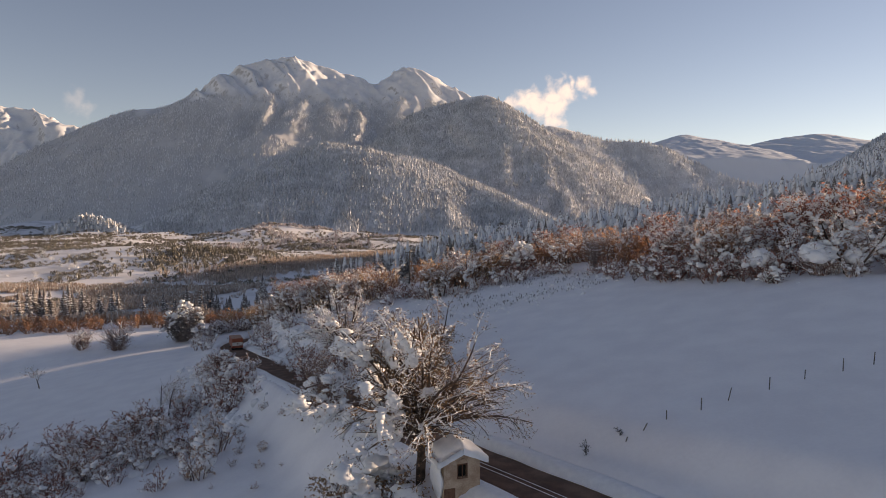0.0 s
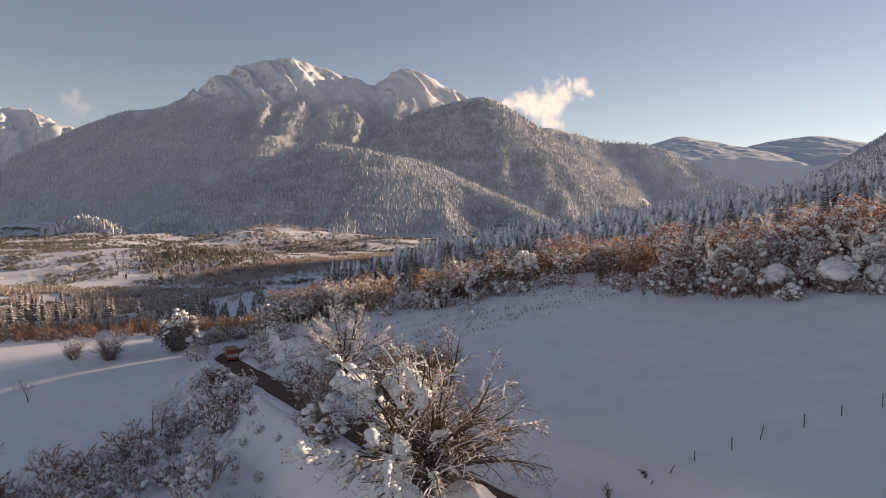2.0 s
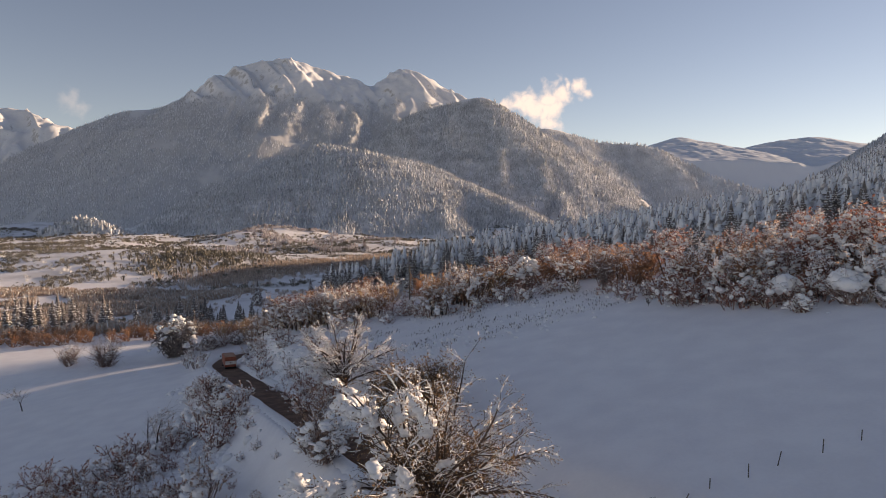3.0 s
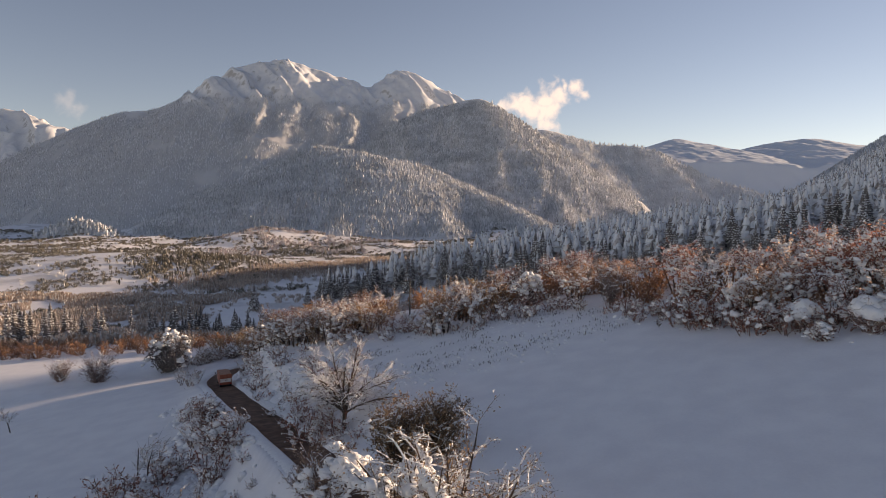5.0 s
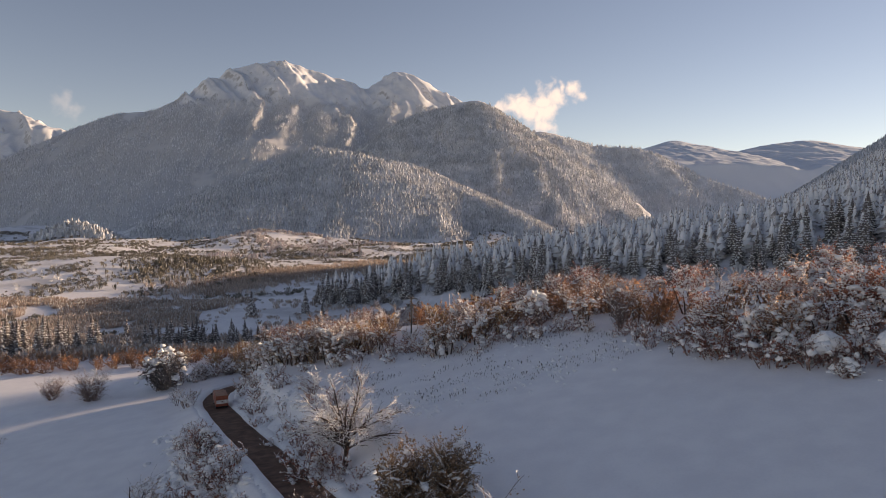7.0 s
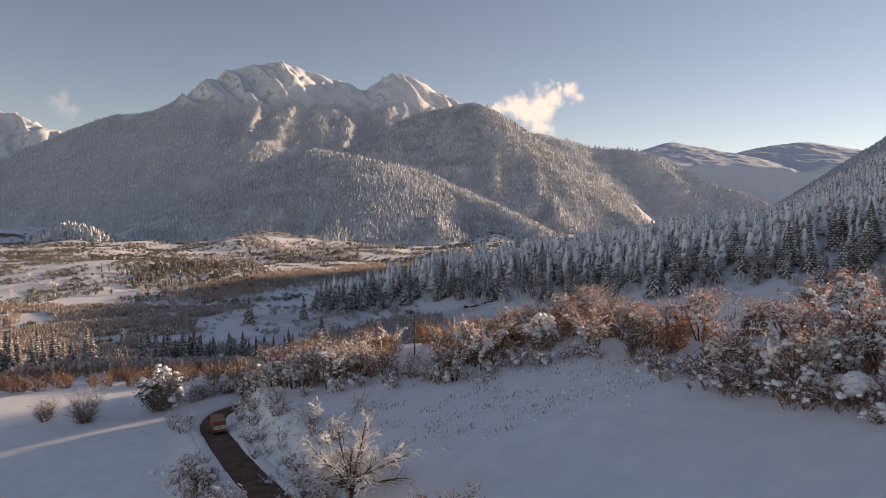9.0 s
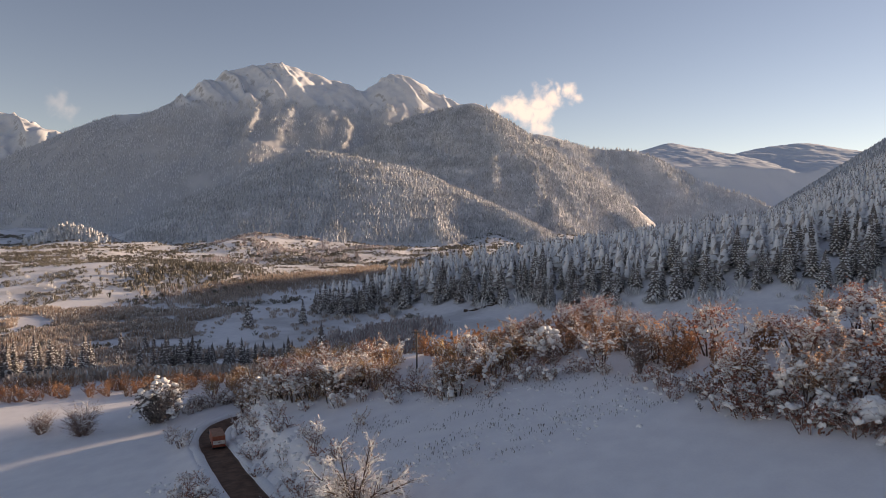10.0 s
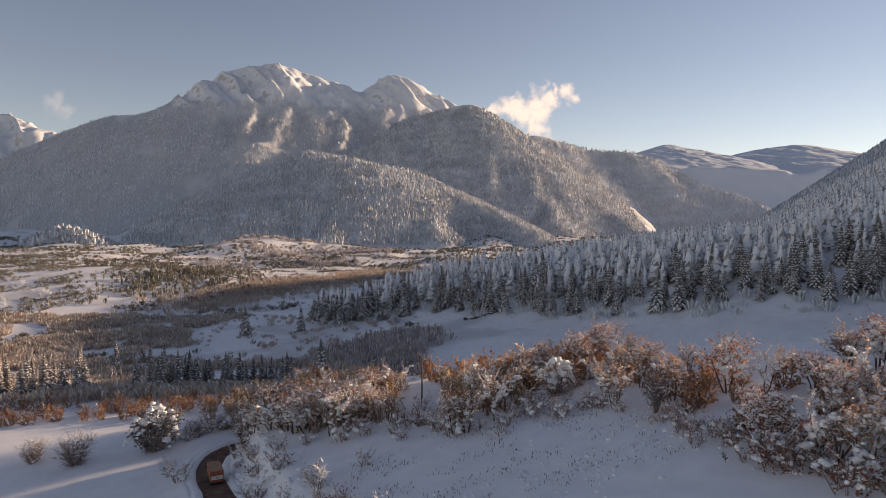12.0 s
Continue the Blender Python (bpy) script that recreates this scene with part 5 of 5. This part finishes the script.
def build_hut(x, y, turn):
    hut = tagged(empty("wayside_hut", x, y, gz(x, y) - 0.6, turn), "small plastered wayside shrine with snow covered gable roof", "hut")
    w, l, eave, apex, t = 1.25, 1.2, 2.85, 3.45, 0.16
    g = Geo()
    g.box(-w, -w + t, -l, l, 0, eave)
    g.box(w - t, w, -l, l, 0, eave)
    g.box(-w + t, w - t, l - t, l, 0, eave)
    # front wall round a niche
    g.box(-w + t, -0.32, -l, -l + t, 0, eave)
    g.box(0.32, w - t, -l, -l + t, 0, eave)
    g.box(-0.32, 0.32, -l, -l + t, 0, 1.6)
    g.box(-0.32, 0.32, -l, -l + t, 2.42, eave)
    for yy in (-l, l - t):
        k = len(g.v)
        g.v += [(-w, yy, eave), (w, yy, eave), (0, yy, apex), (-w, yy + t, eave), (w, yy + t, eave), (0, yy + t, apex)]
        g.f += [(k, k + 1, k + 2), (k + 5, k + 4, k + 3), (k, k + 2, k + 5, k + 3), (k + 1, k + 4, k + 5, k + 2)]
    g.done("wall", PLASTER, hut)
    # a near-black panel stands in for the shade inside the opening
    g = Geo()
    g.box(-0.30, 0.30, -l + 0.22, -l + 0.26, 1.55, 2.45)
    win = g.done("window", DARK, hut, "dark open window")
    g = Geo()
    for a, b, c, d in ((-0.36, -0.30, 1.56, 2.46), (0.30, 0.36, 1.56, 2.46), (-0.36, 0.36, 1.50, 1.57), (-0.36, 0.36, 2.42, 2.49), (-0.02, 0.02, 1.56, 2.46)):
        g.box(a, b, -l - 0.03, -l + 0.05, c, d)
    g.done("window_frame", BRICK_RED, win)
    g = Geo()
    for k in range(9):
        a, b = math.pi * k / 9, math.pi * (k + 1) / 9
        g.tube((0.36 * math.cos(a), -l - 0.02, 2.5 + 0.3 * math.sin(a)), (0.36 * math.cos(b), -l - 0.02, 2.5 + 0.3 * math.sin(b)), 0.035, 0.035, 5)
    g.done("arch_moulding", PLASTER, hut)
    g = Geo()
    g.box(-w - 0.02, -w + 0.75, -l - 0.03, -l, 0.0, 0.95)
    g.done("base_boarding", BRICK_RED, hut, "red brown boarding")
    for side, name in ((-1, "roof"), (1, "roof")):
        k, o, e = Geo(), 0.22, 0.3
        for lift in (0, 0.09):
            k.v += [(0, -l - o, apex + lift), (side * (w + e), -l - o, eave - 0.14 + lift), (side * (w + e), l + o, eave - 0.14 + lift), (0, l + o, apex + lift)]
        k.f += [(0, 1, 2, 3), (7, 6, 5, 4), (0, 4, 5, 1), (1, 5, 6, 2), (2, 6, 7, 3), (3, 7, 4, 0)]
        k.done(name, BRICK_RED, hut)
        # snow blanket with an uneven edge
        n, rr = 9, random.Random(90 + side)
        v, f = [], []
        for i in range(n + 1):
            for j in range(n + 1):
                u, q = i / n, j / n
                rim = min(u + 0.25, 1 - u, q, 1 - q)
                th = 0.34 * min(1, rim * 5 + 0.12) * (0.75 + 0.5 * noise.noise(Vector((u * 3, q * 3, side * 4.0))))
                xx = side * u * (w + e + 0.12 + 0.1 * rr.random())
                v.append((xx, (-l - o - 0.05) + q * 2 * (l + o + 0.05), apex + 0.10 - u * (apex - eave + 0.14) + th))
        for i in range(n):
            for j in range(n):
                a = i * (n + 1) + j
                f.append((a, a + 1, a + n + 2, a + n + 1) if side < 0 else (a, a + n + 1, a + n + 2, a + 1))
        base = len(v)
        v += [(p[0], p[1], p[2] - 0.42) for p in v[:base]]
        ring = [j for j in range(n + 1)] + [i * (n + 1) + n for i in range(1, n + 1)] + [n * (n + 1) + j for j in range(n - 1, -1, -1)] + [i * (n + 1) for i in range(n - 1, 0, -1)]
        for a, b in zip(ring, ring[1:] + ring[:1]):
            f.append((a, b, b + base, a + base))
        mesh_object("roof_snow", v, f, SNOW_LOAD, hut, "thick white snow blanket", shade=True)
    g = Geo()
    g.ball((-w - 0.12, -0.1, 1.5), 0.28, 1.0, 1.35, 7, 8, 12, 0.3)
    g.done("plastered_snow", SNOW_LOAD, hut, "snow driven against the side wall", shade=True)
    return hut


build_hut(0.85, 41.6, 20)


# ---- truck ----
TRUCK_RED = surface("faded_red_paint", (0.28, 0.075, 0.045), (0.40, 0.12, 0.07), scale=1.5, rough=0.5, bump=0.002)
TRUCK_ORANGE = surface("light_orange_paint", (0.36, 0.16, 0.095), (0.46, 0.23, 0.15), scale=1.2, rough=0.55)
TRUCK_WHITE = surface("dirty_white_paint", (0.55, 0.50, 0.46), (0.72, 0.68, 0.64), scale=2.0, rough=0.55)
RUBBER = surface("rubber", (0.015, 0.015, 0.015), (0.035, 0.033, 0.03), scale=6.0, rough=0.9)
STEEL = surface("dull_steel", (0.20, 0.20, 0.20), (0.34, 0.34, 0.34), scale=6.0, rough=0.5, metal=0.6)
GLASS = surface("dark_glass", (0.02, 0.025, 0.03), (0.03, 0.035, 0.04), scale=1.0, rough=0.1)
LAMP_RED = surface("red_lens", (0.35, 0.02, 0.02), (0.45, 0.03, 0.03), scale=4.0, rough=0.3)


def bevelled(ob, width=0.05):
    m = ob.modifiers.new("soft_edge", "BEVEL")
    m.width, m.segments = width, 2
    return ob


def build_truck(x, y, z, turn):
    """A lorry seen from behind; its nose points along +y."""
    lorry = tagged(empty("truck", x, y, z, turn), "orange red box truck with white rear panel on the road", "truck")

    def block(name, mat, a, b, c, d, e, f, parent=lorry, label="", bev=0.05):
        g = Geo()
        g.box(a, b, c, d, e, f)
        ob = g.done(name, mat, parent, label)
        return bevelled(ob, bev) if bev else ob
    block("chassis", RUBBER, -0.5, 0.5, -3.3, 3.2, 0.55, 0.85)
    box = block("cargo_box", TRUCK_RED, -1.22, 1.22, -3.4, 1.2, 0.9, 3.05, label="faded red cargo box")
    # the sunlit look of the box top is put into this lighter orange
    block("box_roof", TRUCK_ORANGE, -1.18, 1.18, -3.35, 1.15, 3.052, 3.09, box, "box roof in lighter orange, its sunlight put into the colour")
    block("rear_panel", TRUCK_WHITE, -1.12, 1.12, -3.43, -3.404, 1.45, 2.2, box, "dirty white rear panel")
    block("emblem", BRICK_RED, -0.12, 0.12, -3.45, -3.434, 1.75, 1.98, box, "small dark emblem", 0)
    block("bumper", RUBBER, -1.2, 1.2, -3.55, -3.42, 0.62, 0.86)
    for sx in (-1, 1):
        block("tail_light", LAMP_RED, sx * 1.02 - 0.14, sx * 1.02 + 0.14, -3.46, -3.41, 0.98, 1.14)
        block("side_rail", STEEL, sx * 1.235 - 0.012, sx * 1.235 + 0.012, -3.3, 1.1, 1.3, 1.38, box, "", 0)
        block("mirror", RUBBER, sx * 1.42 - 0.1, sx * 1.42 + 0.1, 2.85, 2.92, 1.9, 2.3)
    cab = block("cab", TRUCK_ORANGE, -1.15, 1.15, 1.35, 3.3, 0.75, 2.75, label="orange driver cab", bev=0.14)
    block("windscreen", GLASS, -1.0, 1.0, 3.29, 3.33, 1.75, 2.5, cab)
    for sx in (-1, 1):
        block("side_window", GLASS, sx * 1.155 - 0.012, sx * 1.155 + 0.012, 2.1, 3.05, 1.75, 2.4, cab)
    for sx in (-1, 1):
        for yy in (-2.2, 2.35):
            g = Geo()
            g.tube((sx * 0.85, yy, 0.5), (sx * 1.15, yy, 0.5), 0.5, 0.5, 18)
            wheel = g.done("wheel", RUBBER, lorry)
            g = Geo()
            g.tube((sx * 1.13, yy, 0.5), (sx * 1.17, yy, 0.5), 0.26, 0.22, 12)
            g.done("rim", STEEL, wheel)
    return lorry


def on_road(f):
    k = int(f)
    p = ROAD[k] + (ROAD[k + 1] - ROAD[k]) * (f - k)
    d = ROAD[k + 1] - ROAD[k]
    return p, math.degrees(math.atan2(-d[0], d[1]))


p, turn = on_road(87.5)
build_truck(p[0] + 0.7, p[1] + 0.3, p[2] - 0.24, turn)


# ---- poles and fence ----
def build_pole(x, y, h, turn, label, tank=False):
    pole = tagged(empty("utility_pole", x, y, gz(x, y), turn), label, "pole")
    g = Geo()
    g.tube((0, 0, -0.6), (0, 0, h), 0.19, 0.14, 8)
    g.done("shaft", GREY_WOOD, pole)
    for z in (h - 0.35,):
        g = Geo()
        g.box(-1.15, 1.15, -0.26, -0.14, z - 0.09, z + 0.09)
        arm = g.done("cross_arm", GREY_WOOD, pole)
        for xx in (-1.0, -0.45, 0.45, 1.0):
            g = Geo()
            g.tube((xx, -0.2, z + 0.09), (xx, -0.2, z + 0.2), 0.03, 0.03, 6)
            g.tube((xx, -0.2, z + 0.2), (xx, -0.2, z + 0.33), 0.075, 0.04, 8)
            g.done("insulator", TRUCK_WHITE, arm, "pale insulator")
    if tank:
        g = Geo()
        g.box(-1.6, 1.6, -1.0, 1.0, h - 2.2, h - 2.0)
        g.done("platform", STEEL, pole)
        g = Geo()
        g.box(-1.5, 1.5, -0.9, 0.9, h - 2.0, h - 1.2)
        bevelled(g.done("transformer", TRUCK_WHITE, pole, "pale transformer case"), 0.15)
    return pole


build_pole(-8.0, 151.5, 9.6, 8, "grey wooden utility pole with cross arm and insulators")
build_pole(-12.4, 409.0, 15.0, 8, "tall pole with pale transformer among bare trees", True)

FENCE = "fence posts in the field"
for k, (x, y, h, lean, turn) in enumerate(((13.2, 44.9, 0.5, 30, 10), (14.5, 45.0, 0.7, 24, 60), (16.3, 45.5, 0.8, 4, 0), (19.0, 45.9, 1.05, 1, 0), (21.3, 46.6, 1.15, 14, 100), (24.6, 47.1, 1.1, 2, 30),
                                           (27.6, 47.7, 0.85, 3, 0), (30.5, 47.7, 1.15, 1, 0), (32.9, 47.8, 1.1, 3, 80), (35.6, 48.0, 1.1, 2, 0))):
    g = Geo()
    h *= 0.85
    g.tube((0, 0, -0.3), (0, 0, h), 0.04, 0.036, 7)
    g.tube((0, 0, h), (0, 0, h + 0.04), 0.045, 0.02, 7)
    post = tagged(g.done("fence_post", GREY_WOOD), "short leaning weathered fence post in snow" if lean > 10 else "dark weathered fence post standing in snow", "fence post", FENCE)
    post.matrix_basis = pose(x, y, gz(x, y), lean * math.cos(radians(turn)), lean * math.sin(radians(turn)), 0)
plant("dead_branches", "dark broken branches sticking out of the snow", "branches", tree_meshes(59, 1.2, 1.0, 1, 2, 4, 40, 0.08, NEEDLE, 3, 0.04, bark=DARK, flecks=5), 10.4, 45.2, 0)
plant("dead_branches", "low dark twigs half buried in the snow", "branches", tree_meshes(71, 0.7, 1.6, 1, 2, 4, 30, 0.07, NEEDLE, 3, 0.04, bark=DARK, flecks=5), 13.0, 45.6, 0)
plant("dead_branches", "fallen dark branch at the field edge", "branches", tree_meshes(60, 1.4, 1.6, 1, 2, 4, 60, 0.1, NEEDLE, 5, 0.06, bark=BARK, flecks=10), 30.8, 101.3, 0)


# ---- far off small things ----
def build_barn(x, y, l, w, turn):
    barn = tagged(empty("barn", x, y, gz(x, y) - 0.5, turn), "long low barn with brown roof at the valley edge", "barn")
    g = Geo()
    g.box(-l / 2, l / 2, -w / 2, w / 2, 0, 4.2)
    g.done("wall", PLASTER, barn)
    for side in (-1, 1):
        g = Geo()
        for lift in (0, 0.35):
            g.v += [(-l / 2 - 0.8, 0, 7.5 + lift), (l / 2 + 0.8, 0, 7.5 + lift), (l / 2 + 0.8, side * (w / 2 + 1), 3.9 + lift), (-l / 2 - 0.8, side * (w / 2 + 1), 3.9 + lift)]
        g.f += [(0, 1, 2, 3), (7, 6, 5, 4), (0, 4, 5, 1), (1, 5, 6, 2), (2, 6, 7, 3), (3, 7, 4, 0)]
        g.done("roof", BRICK_RED, barn, "dark brown roof")
    for k in range(6):
        g = Geo()
        g.box(-l * 0.42 + k * l * 0.165, -l * 0.42 + k * l * 0.165 + 2.2, -w / 2 - 0.05, -w / 2 + 0.1, 1.2, 3.0)
        g.done("window", DARK, barn)


build_barn(-740, 2150, 46, 13, 12)
build_barn(-505, 2060, 24, 11, -15)


def build_rocks(x, y, n, seed):
    r = random.Random(seed)
    rocks = tagged(empty("rock_outcrop", x, y, gz(x, y)), "low dark rocks breaking through the snowy slope", "rocks")
    for k in range(n):
        g = Geo()
        px, py = (k - n / 2) * 3.1 + r.uniform(-1, 1), r.uniform(-1.5, 1.5)
        h = gz(x + px, y + py) - gz(x, y)
        g.ball((px, py, h + 0.3), r.uniform(1.2, 2.4), r.uniform(0.8, 1.4), r.uniform(0.8, 1.6), seed + k, 6, 8, 0.7)
        g.done("rock", BARK, rocks)
        g = Geo()
        g.ball((px, py + 0.2, h + 1.1), r.uniform(1.0, 1.8), r.uniform(0.6, 1.0), 0.5, seed + k + 50, 5, 8, 0.5)
        g.done("snow_cap", SNOW_LOAD, rocks, "snow cap", shade=True)


build_rocks(34, 478, 8, 3)
